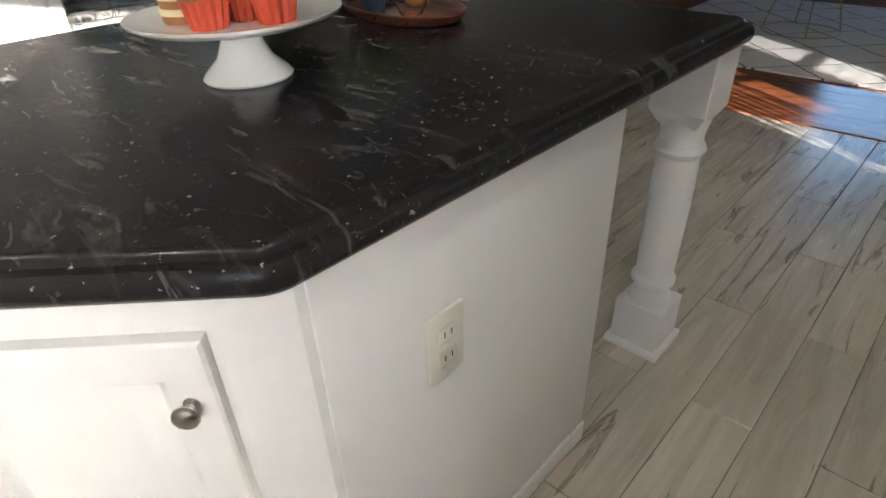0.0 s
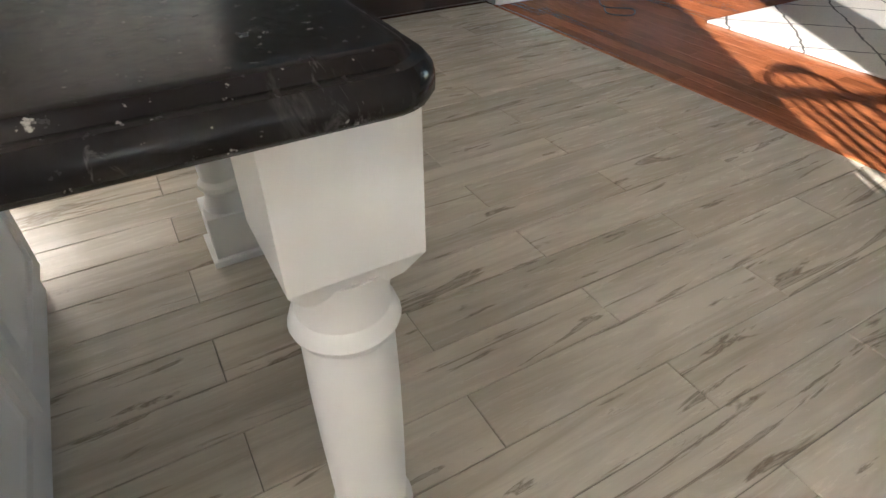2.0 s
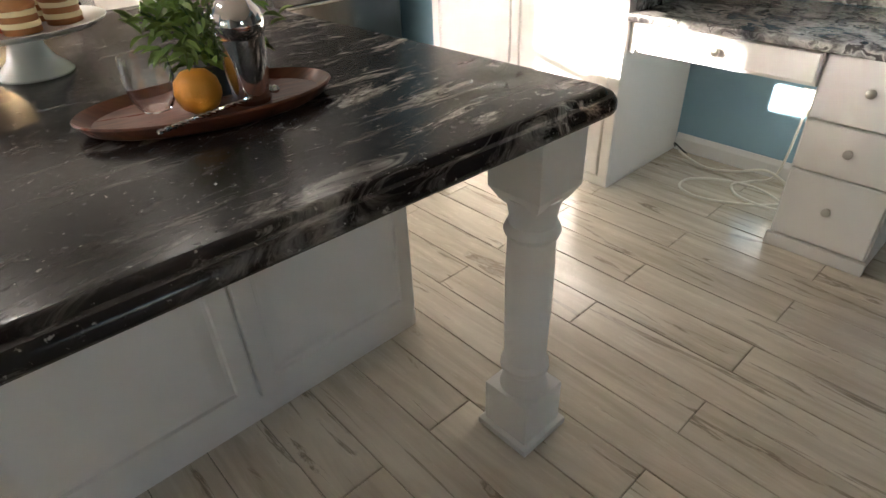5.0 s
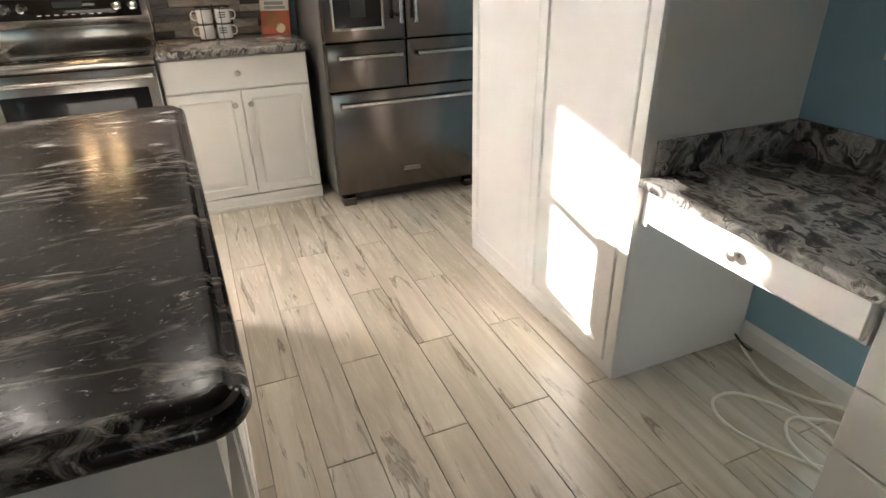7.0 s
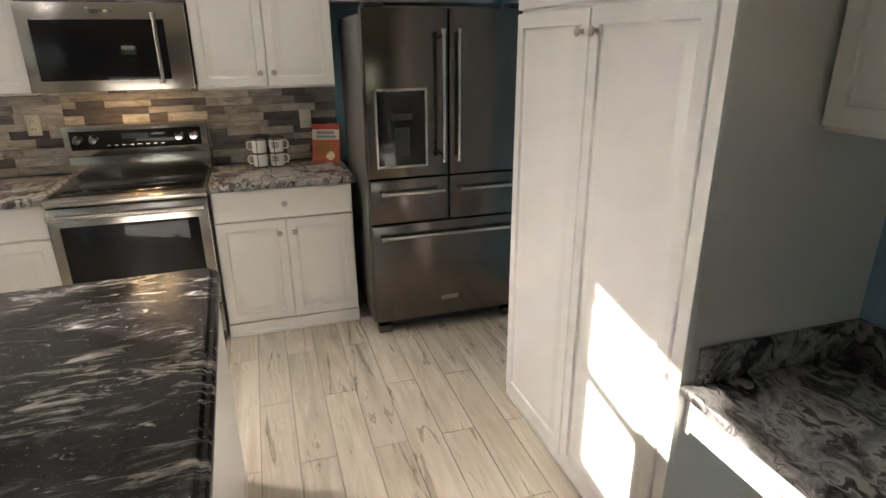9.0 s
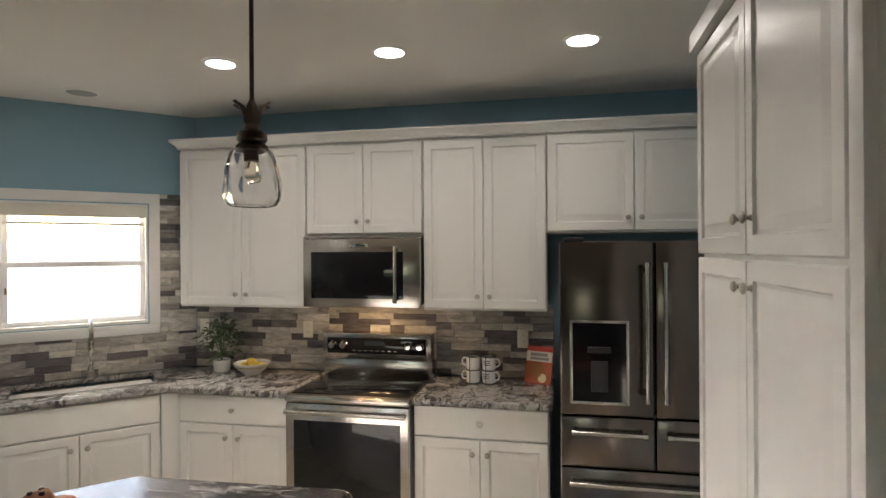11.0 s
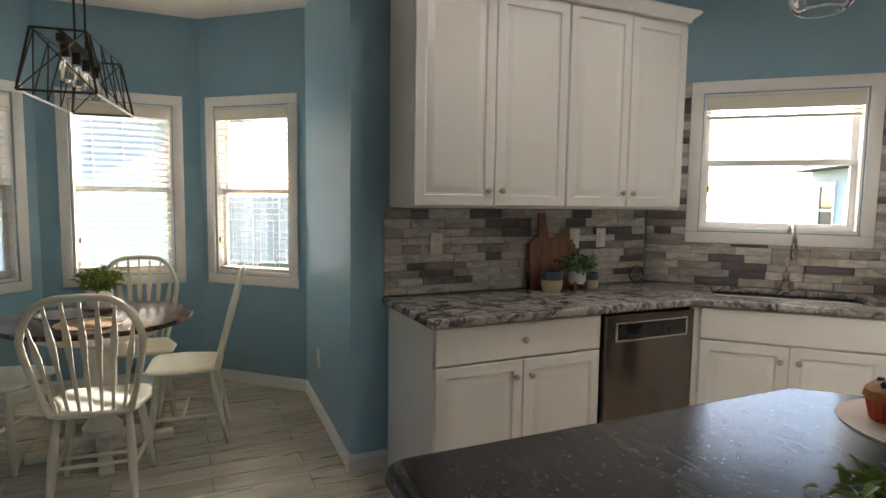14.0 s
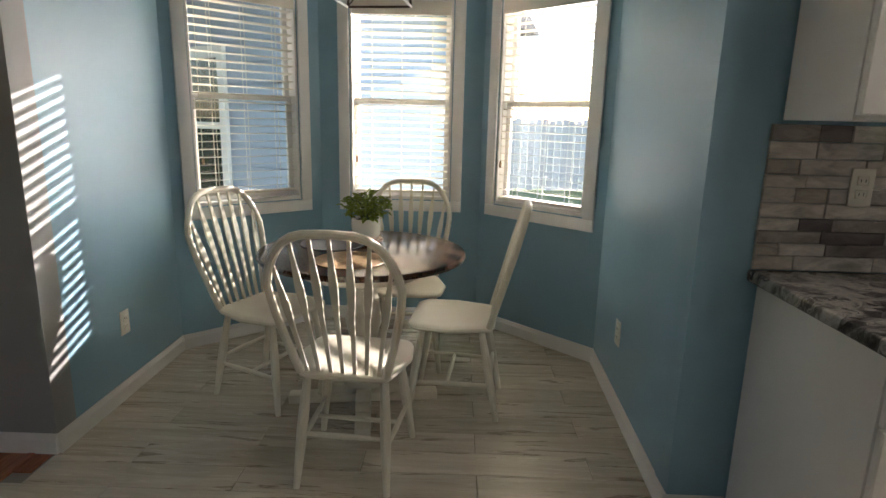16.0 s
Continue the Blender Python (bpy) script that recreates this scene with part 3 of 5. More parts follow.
KNOB = finish("knob", lathe([(0, 0.027), (0.009, 0.0265), (0.0145, 0.023), (0.0155, 0.019), (0.012, 0.0145), (0.0065, 0.012), (0.006, 0.005), (0.0095, 0.001), (0.0095, -0.001)], 14, axis='y'), NICKEL, 40)


def knob(parent, x, z):
    return part("knob", KNOB, NICKEL, parent, "round satin nickel knob", (x, 0, z))


def front(parent, name, x, z, w, h, knob_at=None, raised=True):
    f = part(name, panel_mesh(w, h, raised), WHITE, parent, "", (x, 0, z), smooth=25)
    if knob_at:
        knob(f, *knob_at)
    return f


def base_cabinet(m, w, depth, label, drawer=True, doors=2, false_front=False, group="base cabinets", right_side=True):
    c = thing("base_cabinet", m, label, "cabinet", group)
    part("body", boxes((0, w, 0.021, depth, 0.0, 0.872)), WHITE, c, smooth=None)
    part("plinth", boxes((0.0, w, 0.004, 0.0205, 0.0, 0.078), (0, w, -0.004, 0.004, 0.0, 0.022), bev=0.002), WHITE, c)
    top = 0.868
    if drawer or false_front:
        front(c, "drawer_front", 0.006, 0.70, w - 0.012, top - 0.70, None if false_front else ((w - 0.012) / 2, (top - 0.70) / 2), False)
        top = 0.692
    dw = (w - 0.012 - 0.004 * (doors - 1)) / doors
    h = top - 0.086
    for i in range(doors):
        kx = dw - 0.04 if i % 2 == 0 else 0.04
        front(c, "door", 0.006 + i * (dw + 0.004), 0.086, dw, h, (kx, h - 0.078))
    return c


def wall_cabinet(m, w, h, label, doors=2, depth=0.31, low=True):
    c = thing("wall_cabinet", m, label, "cabinet", "wall cabinets")
    part("body", boxes((0, w, 0.021, depth + 0.021, 0.0, h)), WHITE, c, smooth=None)
    dw = (w - 0.008 - 0.004 * (doors - 1)) / doors
    for i in range(doors):
        kx = dw - 0.035 if i % 2 == 0 else 0.035
        front(c, "door", 0.004 + i * (dw + 0.004), 0.012, dw, h - 0.03, (kx, 0.075))
    return c


def crown(name, pts, m, label):
    """Crown moulding along a line of points, its foot on the cabinets' faces; the outside is on the right of the way."""
    prof = [(0.0, 0.0), (0.008, 0.0), (0.010, 0.012), (0.022, 0.026), (0.040, 0.042), (0.046, 0.050), (0.046, 0.062), (-0.02, 0.062), (-0.02, 0.0)]
    rings = []
    n = len(pts)
    for i, p in enumerate(pts):
        p = Vector(p)
        d0 = (p - Vector(pts[i - 1])).normalized() if i else None
        d1 = (Vector(pts[i + 1]) - p).normalized() if i < n - 1 else None
        ns = [Vector((d.y, -d.x)) for d in (d0, d1) if d is not None]
        nn = sum(ns, Vector((0, 0)))
        nn = nn / nn.length
        k = 1 / max(0.3, nn.dot(ns[0]))
        rings.append([(p.x + nn.x * a * k, p.y + nn.y * a * k, z) for a, z in prof])
    bm = loft(rings)
    return solid(name, bm, WHITE, label, "crown moulding", m)


UZ, UH = 1.382, 1.055            # foot and height of the wall cabinets
# north run
UF = -0.352
wall_cabinet(pose(-0.925, UF, UZ), 0.915, UH, "tall white raised-panel wall cabinet beside the sink window")
wall_cabinet(pose(-0.006, UF, 1.845), 0.765, UH - 0.463, "short white wall cabinet above the microwave")
wall_cabinet(pose(0.763, UF, UZ), 0.745, UH, "tall white raised-panel wall cabinet beside the fridge")
wall_cabinet(pose(1.512, UF, 1.845), 0.985, UH - 0.463, "short white wall cabinet above the fridge")
crown("crown_moulding", [(-0.925, -0.02), (-0.925, UF), (2.497, UF), (2.497, -0.02)], pose(0, 0, UZ + UH), "white crown moulding along the tops of the wall cabinets")
# west run
WF = WX + 0.352
wall_cabinet(pose(WF, -2.80, UZ, 0, 0, 90), 0.855, UH, "tall white raised-panel wall cabinet over the backsplash")
wall_cabinet(pose(WF, -1.941, UZ, 0, 0, 90), 0.815, UH, "tall white raised-panel wall cabinet beside the sink window")
crown("crown_moulding", [(WX + 0.02, -2.80), (WF, -2.80), (WF, -1.126), (WX + 0.02, -1.126)], pose(0, 0, UZ + UH), "white crown moulding along the tops of the wall cabinets")

BF = -0.615
base_cabinet(pose(-0.745, BF, 0), 0.741, 0.60, "white base cabinet with drawer and two doors under granite")
base_cabinet(pose(0.764, BF, 0), 0.762, 0.60, "white base cabinet with drawer and two doors beside the range")
base_cabinet(pose(WX + 0.615, -2.80, 0, 0, 0, 90), 0.905, 0.60, "white base cabinet with drawer and two doors at the counter's end")
# sink base on the diagonal
sx, sy = -1.475, -1.288
base_cabinet(pose(sx + 0.033, sy + 0.025, 0, 0, 0, 45), 0.855, 0.50, "white sink base cabinet with a false drawer front across the corner", True, 2, True)
solid("trim_filler", boxes((-0.03, 0.03, 0.0, 0.5, 0, 0.872)), WHITE, "white filler strip beside the sink cabinet", "trim", pose(-1.466, -1.268, 0, 0, 0, 67), "structure", None)
solid("trim_filler", boxes((-0.075, 0.045, 0.0, 0.4, 0, 0.872)), WHITE, "white filler strip beside the sink cabinet", "trim", pose(-0.785, -0.606, 0, 0, 0, 22), "structure", None)


def edged(poly, hole, z0, z1, bev=0.009):
    bm = bmesh.new()
    loops = [poly] + ([hole] if hole else [])
    es = []
    for lp in loops:
        vs = [bm.verts.new((x, y, z1)) for x, y in lp]
        es += [bm.edges.new((vs[i], vs[(i + 1) % len(vs)])) for i in range(len(vs))]
    r = bmesh.ops.triangle_fill(bm, use_beauty=True, edges=es)
    fs = [g for g in r["geom"] if isinstance(g, bmesh.types.BMFace)]
    ext = bmesh.ops.extrude_face_region(bm, geom=fs)
    low = [g for g in ext["geom"] if isinstance(g, bmesh.types.BMVert)]
    for v in low:
        v.co.z = z0
    bmesh.ops.recalc_face_normals(bm, faces=bm.faces[:])
    sharp = [e for e in bm.edges if len(e.link_faces) == 2 and abs(e.calc_face_angle(0) - math.pi / 2) < 0.3 and abs(e.verts[0].co.z - e.verts[1].co.z) < 1e-5]
    bmesh.ops.bevel(bm, geom=sharp, offset=bev, segments=3, affect='EDGES', profile=0.5)
    return bm


CT = 0.914
# sink basin: centre on the diagonal
SC = Vector((-1.375, -0.66))
DX, DN = Vector((0.7071, 0.7071)), Vector((-0.7071, 0.7071))


def diag(u, v):
    p = SC + DX * u + DN * v
    return (p.x, p.y)


hole = [diag(u, v) for u, v in ((-0.37, -0.20), (0.37, -0.20), (0.39, -0.18), (0.39, 0.16), (0.37, 0.18), (-0.37, 0.18), (-0.39, 0.16), (-0.39, -0.18))]
poly = [(WX + 0.003, -2.83), (WX + 0.64, -2.83), (WX + 0.64, -1.29), (-0.80, -0.642), (-0.004, -0.642), (-0.004, -0.003), (-1.046, -0.003), (WX + 0.003, -1.044)]
solid("countertop", edged(poly, hole, 0.874, CT), GRANITE, "polished swirled grey, black and white granite worktop round the sink corner", "countertop")
solid("countertop", edged([(0.763, -0.642), (1.545, -0.642), (1.545, -0.003), (0.763, -0.003)], None, 0.874, CT), GRANITE, "polished swirled grey granite worktop between range and fridge", "countertop")

sink = thing("kitchen_sink", pose(SC.x, SC.y, 0, 0, 0, 45), "undermounted stainless double-bowl kitchen sink", "sink")
for nm, u0, u1 in (("bowl", -0.385, -0.012), ("bowl", 0.012, 0.385)):
    bmS = bmesh.new()
    rings = []
    for d, z in ((0.0, 0.872), (0.008, 0.72), (0.03, 0.70), (0.12, 0.695)):
        rings.append([(x, y, z) for x, y in rounded_ring([(u0, -0.195), (u1, -0.195), (u1, 0.175), (u0, 0.175)], 0.125, d, 4)])
    b = loft(rings, False)
    b.faces.new([v for v in b.verts][-len(rings[0]):])
    part("bowl", b, STEELH, sink)
part("divider", boxes((-0.0115, 0.0115, -0.19, 0.17, 0.72, 0.868), bev=0.004), STEELH, sink)

fx, fy = diag(0.03, 0.235)
faucet = thing("faucet", pose(fx, fy, CT, 0, 0, 45), "tall brushed nickel pull-down kitchen faucet", "faucet")
part("base", lathe([(0.0, 0), (0.031, 0), (0.031, 0.008), (0.026, 0.014), (0.024, 0.09), (0.019, 0.10), (0, 0.10)], 20), NICKEL, faucet)
arc = [(0, 0, 0.09)] + [(0, -0.09 + 0.09 * math.cos(a), 0.30 + 0.09 * math.sin(a)) for a in [i * math.pi / 10 for i in range(0, 10)]] + [(0, -0.178, 0.29)]
part("spout", tube(arc, 0.0125, 12), NICKEL, faucet)
part("spray_head", lathe([(0, 0), (0.017, 0), (0.019, 0.05), (0.014, 0.115), (0, 0.118)], 16), NICKEL, faucet, "", (0, -0.179, 0.185))
hb = part("handle", tube([(0.02, 0, 0.075), (0.05, 0, 0.085), (0.105, 0, 0.105)], 0.008, 10, radii=[0.012, 0.008, 0.0065]), NICKEL, faucet)


# appliances -----------------------------------------------------------------
def bar_handle(parent, x0, x1, z, y=-0.055, r=0.0115, vertical=False, name="handle"):
    """A round bar handle on two posts with end caps, along x or along z."""
    def p(a, b, c):
        return (c, b, a) if vertical else (a, b, c)
    bm = tube([p(x0, y, z), p(x1, y, z)], r, 14)
    for a in (x0 + 0.018, x1 - 0.018):
        tube([p(a, y, z), p(a, 0.002, z)], 0.009, 10, bm)
    h = part(name, bm, STEELH, parent, "bright steel bar handle")
    for a in (x0, x1):
        s = -1 if a == x0 else 1
        part("end_cap", tube([p(a - 0.004 * s, y, z), p(a + 0.016 * s, y, z)], r * 1.3, 14), STEELH, h)
    return h


fridge = thing("refrigerator", pose(1.585, -0.853, 0), "five-door stainless french-door refrigerator with an ice dispenser", "refrigerator")
FWd, FH = 0.905, 1.79
part("case", boxes((0.004, FWd - 0.004, 0.075, 0.80, 0.045, FH - 0.03), bev=0.006), paint("case_grey", (0.16, 0.155, 0.15), 0.45, 0.06), fridge)
half = FWd / 2


def fdoor(nm, x0, x1, z0, z1):
    return part(nm, boxes((x0, x1, 0.0, 0.07, z0, z1), bev=0.012), STEEL, fridge)


ld_ = fdoor("upper_door", 0.0, half - 0.002, 0.928, FH)
rd_ = fdoor("upper_door", half + 0.002, FWd, 0.928, FH)
bar_handle(ld_, 1.03, 1.67, half - 0.042, vertical=True)
bar_handle(rd_, 1.03, 1.67, half + 0.042, vertical=True)
ml = fdoor("middle_drawer", 0.0, half - 0.002, 0.672, 0.924)
mr = fdoor("middle_drawer", half + 0.002, FWd, 0.672, 0.924)
bar_handle(ml, 0.07, half - 0.06, 0.855)
bar_handle(mr, half + 0.06, FWd - 0.07, 0.855)
bd = fdoor("freezer_drawer", 0.0, FWd, 0.075, 0.668)
bar_handle(bd, 0.06, FWd - 0.06, 0.605)
part("badge", boxes((half - 0.055, half + 0.055, -0.003, 0.001, 0.175, 0.205), bev=0.001), STEELH, bd, "small raised metal badge")
disp = part("dispenser", boxes((0.048, 0.062, -0.004, 0.004, 0.985, 1.40), (0.318, 0.332, -0.004, 0.004, 0.985, 1.40), (0.062, 0.318, -0.004, 0.004, 0.985, 0.999), (0.062, 0.318, -0.004, 0.004, 1.386, 1.40), bev=0.001), STEELH, ld_, "ice and water dispenser in the door")
part("niche", boxes((0.062, 0.318, -0.0025, 0.001, 0.999, 1.386)), BLACKGLASS, disp, "black glass dispenser niche", smooth=None)
part("paddle", boxes((0.15, 0.23, -0.012, -0.0025, 1.05, 1.20), (0.135, 0.245, -0.016, -0.0025, 1.24, 1.27), bev=0.003), BLACKPLASTIC, disp)
part("grille", boxes((0.06, FWd - 0.06, 0.06, 0.078, 0.02, 0.072)), BLACKPLASTIC, fridge)
for xx in (0.02, FWd - 0.10):
    part("foot", boxes((xx, xx + 0.08, 0.01, 0.09, 0.0, 0.05), bev=0.006), STEEL, fridge)
for xx in (0.02, FWd - 0.12):
    part("hinge_cover", boxes((xx, xx + 0.10, 0.01, 0.10, FH, FH + 0.02), bev=0.004), BLACKPLASTIC, fridge)

rng = thing("range", pose(0.0, -0.665, 0), "stainless freestanding electric range with a black glass cooktop", "range")
RW = 0.757
part("body", boxes((0.002, RW - 0.002, 0.03, 0.64, 0.03, 0.895), bev=0.003), paint("range_side", (0.10, 0.10, 0.10), 0.4, 0.05), rng)
ct = part("cooktop", boxes((0.0, RW, -0.002, 0.63, 0.896, 0.908), bev=0.003), STEELH, rng)
part("glass_top", boxes((0.02, RW - 0.02, 0.05, 0.575, 0.908, 0.9115), bev=0.001), BLACKGLASS, ct, "black ceramic glass top")
part("front_lip", boxes((0.0, RW, -0.012, 0.03, 0.868, 0.904), bev=0.010), STEELH, rng)
od = part("oven_door", boxes((0.004, RW - 0.004, -0.004, 0.03, 0.255, 0.862), bev=0.006), STEELH, rng)
part("window_glass", boxes((0.055, RW - 0.055, -0.0065, -0.002, 0.33, 0.765), bev=0.001), BLACKGLASS, od, "dark oven window")
bar_handle(od, 0.035, RW - 0.035, 0.822, -0.05)
part("storage_drawer", boxes((0.004, RW - 0.004, -0.004, 0.03, 0.075, 0.248), bev=0.006), STEELH, rng)
part("toe_kick", boxes((0.02, RW - 0.02, 0.05, 0.07, 0.0, 0.07)), BLACKPLASTIC, rng)
bg = part("backguard", boxes((0.0, RW, 0.575, 0.645, 0.905, 1.02), (0.0, RW, 0.545, 0.645, 1.02, 1.195), bev=0.005), STEELH, rng)
part("control_panel", boxes((0.035, RW - 0.035, 0.541, 0.546, 1.06, 1.165), bev=0.001), BLACKGLASS, bg, "black glass control panel")
part("display", boxes((0.30, 0.44, 0.539, 0.542, 1.115, 1.145)), paint("display_dark", (0.02, 0.03, 0.04), 0.1, 0.1), bg)
for xx in (0.075, 0.155, RW - 0.155, RW - 0.075):
    part("control_knob", lathe([(0, 0.034), (0.018, 0.033), (0.022, 0.028), (0.023, 0.004), (0.027, 0.0), (0, 0)], 18, axis='y'), CHROME, bg, "steel control knob", (xx, 0.541, 1.115))
for i in range(8):
    part("key", boxes((0.215 + i * 0.041, 0.235 + i * 0.041, 0.5395, 0.542, 1.078, 1.083)), STEELH, bg, "small printed key mark")

mw = thing("microwave", pose(-0.004, -0.408, 1.398), "stainless over-the-range microwave with a black glass door", "microwave")
part("case", boxes((0.003, 0.757, 0.03, 0.40, 0.014, 0.44), bev=0.003), paint("mw_case", (0.05, 0.05, 0.05), 0.4, 0.05), mw)
md = part("door", boxes((0.0, 0.760, 0.0, 0.035, 0.0, 0.425), bev=0.005), STEELH, mw)
part("window_glass", boxes((0.055, 0.655, -0.003, 0.002, 0.055, 0.345), bev=0.001), BLACKGLASS, md, "dark microwave window")
bar_handle(md, 0.05, 0.36, 0.615, -0.045, 0.011, True)
part("badge", boxes((0.31, 0.43, -0.002, 0.002, 0.372, 0.402), bev=0.001), CHROME, md, "small raised metal badge")
part("vent_strip", boxes((0.0, 0.760, 0.004, 0.035, 0.428, 0.442), bev=0.002), STEELH, mw)
part("underside_panel", boxes((0.12, 0.62, 0.06, 0.30, 0.009, 0.0139), bev=0.001), BLACKPLASTIC, mw)
glow = Mat("task_lamp_glow", 0.4, 0, (1.0, 0.8, 0.55))
glow.m.node_tree.nodes["Principled BSDF"].inputs["Emission Color"].default_value = (1.0, 0.62, 0.26, 1)
glow.m.node_tree.nodes["Principled BSDF"].inputs["Emission Strength"].default_value = 22.0
for xx in (0.31, 0.45):
    part("task_lamp", lathe([(0, 0.006), (0.016, 0.006), (0.019, 0.0088), (0, 0.0088)], 18), glow.m, mw, "warm glowing task lamp", (xx, 0.12, 0))
    lamp_data = bpy.data.lights.new("task_light", 'AREA')
    lamp_data.shape, lamp_data.size, lamp_data.energy, lamp_data.color = 'DISK', 0.03, 0.16, (1.0, 0.66, 0.32)
    new("task_light", lamp_data).matrix_world = pose(-0.004 + xx, -0.408 + 0.12, 1.400)

dwm = thing("dishwasher", pose(WX + 0.635, -1.885, 0, 0, 0, 90), "stainless built-in dishwasher with a dark pocket handle", "dishwasher")
part("tub", boxes((0.002, 0.598, 0.04, 0.55, 0.02, 0.868)), BLACKPLASTIC, dwm, smooth=None)
dd = part("door", boxes((0.003, 0.597, 0.0, 0.04, 0.10, 0.86), bev=0.006), STEEL, dwm)
part("pocket_handle", boxes((0.07, 0.53, -0.0035, 0.001, 0.735, 0.815), bev=0.001), BLACKGLASS, dd, "dark recessed pocket handle")
part("handle_rim", boxes((0.055, 0.545, -0.006, 0.001, 0.725, 0.735), (0.055, 0.545, -0.006, 0.001, 0.815, 0.825), (0.055, 0.07, -0.006, 0.001, 0.735, 0.815), (0.53, 0.545, -0.006, 0.001, 0.735, 0.815), bev=0.002), STEELH, dd)
part("kick_plate", boxes((0.0, 0.60, 0.03, 0.05, 0.0, 0.095)), BLACKPLASTIC, dwm)

# pantry, desk and the cabinet over it ---------------------------------------
PX, PY0, PY1 = 2.065, -1.635, -2.764
pan = thing("pantry_cabinet", pose(PX, PY0, 0, 0, 0, -90), "tall white raised-panel pantry cabinet with four doors", "cabinet")
PW = PY0 - PY1
part("body", boxes((0, PW, 0.021, EX - PX - 0.002, 0.0, 2.44)), WHITE, pan, smooth=None)
part("plinth", boxes((0, PW, 0.006, 0.0205, 0.0, 0.045), bev=0.002), WHITE, pan)
part("face_frame", boxes((PW - 0.045, PW + 0.003, 0.0, 0.021, 0.045, 2.44), bev=0.002), WHITE, pan)
pdw = (PW - 0.055 - 0.008) / 2
for i in range(2):
    kx = pdw - 0.04 if i == 0 else 0.04
    front(pan, "door", 0.004 + i * (pdw + 0.004), 0.05, pdw, 1.672, (kx, 1.672 - 0.07))
    front(pan, "door", 0.004 + i * (pdw + 0.004), 1.735, pdw, 0.69, (kx, 0.095))
crown("crown_moulding", [(EX - 0.01, PY0), (PX, PY0), (PX, PY1), (EX - 0.01, PY1)][::-1], pose(0, 0, 2.44), "white crown moulding round the top of the pantry")

DT = 0.752
desk = thing("desk_unit", pose(2.09, PY1 - 0.004, 0, 0, 0, -90), "white built-in desk with one wide drawer under granite", "desk")
front(desk, "drawer_front", 0.028, 0.615, 0.648, 0.098, (0.324, 0.049), False)
part("apron", boxes((0.0, 0.68, 0.021, 0.045, 0.602, 0.7195), (0.003, 0.026, 0.004, 0.021, 0.602, 0.7195)), WHITE, desk, smooth=None)
part("drawer_box", boxes((0.05, 0.65, 0.045, 0.52, 0.63, 0.71)), WHITE, desk, smooth=None)
dwc = thing("drawer_cabinet", pose(2.115, -3.447, 0, 0, 0, -90), "narrow white drawer cabinet under the desk top", "cabinet")
part("body", boxes((0, 0.318, 0.021, 0.56, 0.0, 0.7195)), WHITE, dwc, smooth=None)
part("plinth", boxes((-0.006, 0.324, -0.004, 0.0205, 0.0, 0.05), bev=0.003), WHITE, dwc)
for z, h in ((0.058, 0.258), (0.322, 0.172), (0.500, 0.212)):
    front(dwc, "drawer_front", 0.006, z, 0.306, h, (0.153, h * 0.55), False)
dkt = edged([(2.065, PY1 - 0.003), (2.065, -3.80), (EX - 0.003, -3.80), (EX - 0.003, PY1 - 0.003)][::-1], None, 0.720, DT)
solid("countertop", dkt, GRANITE, "polished swirled grey granite desk top", "countertop")
solid("backsplash_slab", boxes((EX - 0.023, EX - 0.003, -3.80, PY1 - 0.024, DT + 0.001, DT + 0.105), (2.11, EX - 0.003, PY1 - 0.0235, PY1 - 0.0035, DT + 0.001, DT + 0.105), bev=0.003), GRANITE, "low granite upstand round the back of the desk", "upstand")
wall_cabinet(pose(2.352, PY1 - 0.012, 1.415, 0, 0, -90), 1.0, 1.02, "white raised-panel wall cabinet above the desk", 2, 0.30)

# island ---------------------------------------------------------------------
ISL = [(-0.336, -3.430), (0.926, -3.472), (0.876, -1.832), (0.012, -1.866), (-0.325, -2.203)]
edge = [(0.030, 0.858), (0.014, 0.859), (0.004, 0.864), (0.0, 0.871), (0.0, 0.880), (0.002, 0.888), (0.008, 0.895), (0.018, 0.8965), (0.021, 0.900), (0.024, 0.904), (0.030, 0.9065), (0.036, 0.907)]
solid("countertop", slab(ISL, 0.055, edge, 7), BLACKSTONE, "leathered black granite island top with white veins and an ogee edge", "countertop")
isl = thing("kitchen_island", pose(0, 0, 0), "white panelled kitchen island with a clipped corner and seating overhang", "kitchen island")
body = [(-0.295, -2.852), (0.860, -2.852), (0.852, -1.862), (0.018, -1.921), (-0.295, -2.235)]
part("body", loft([[(x, y, z) for x, y in body] for z in (0.0, 0.857)]), WHITE, isl, smooth=None)


def along(p0, p1):
    d = Vector((p1[0] - p0[0], p1[1] - p0[1]))
    return Matrix.Translation((p0[0], p0[1], 0)) @ pose(0, 0, 0, 0, 0, math.degrees(math.atan2(d.y, d.x))), d.length


def sub(name, bm, mat, parent, m, label="", smooth=35):
    o = part(name, bm, mat, parent, label, smooth=smooth)
    o.matrix_basis = m
    return o


for i in range(5):
    p0, p1 = body[i], body[(i + 1) % 5]
    m_, L_ = along(p0, p1)
    if i in (0, 3):
        continue
    sub("plinth", boxes((0.0, L_, -0.012, -0.0005, 0.0, 0.06), bev=0.003), WHITE, isl, m_)
# clipped corner: one door; viewer looks south-east
mC, LC = along(body[3], body[4])
dC = sub("door", panel_mesh(LC - 0.11, 0.72), WHITE, isl, mC @ pose(0.012, -0.0205, 0.075), "", 25)
knob(dC, LC - 0.11 - 0.03, 0.635)
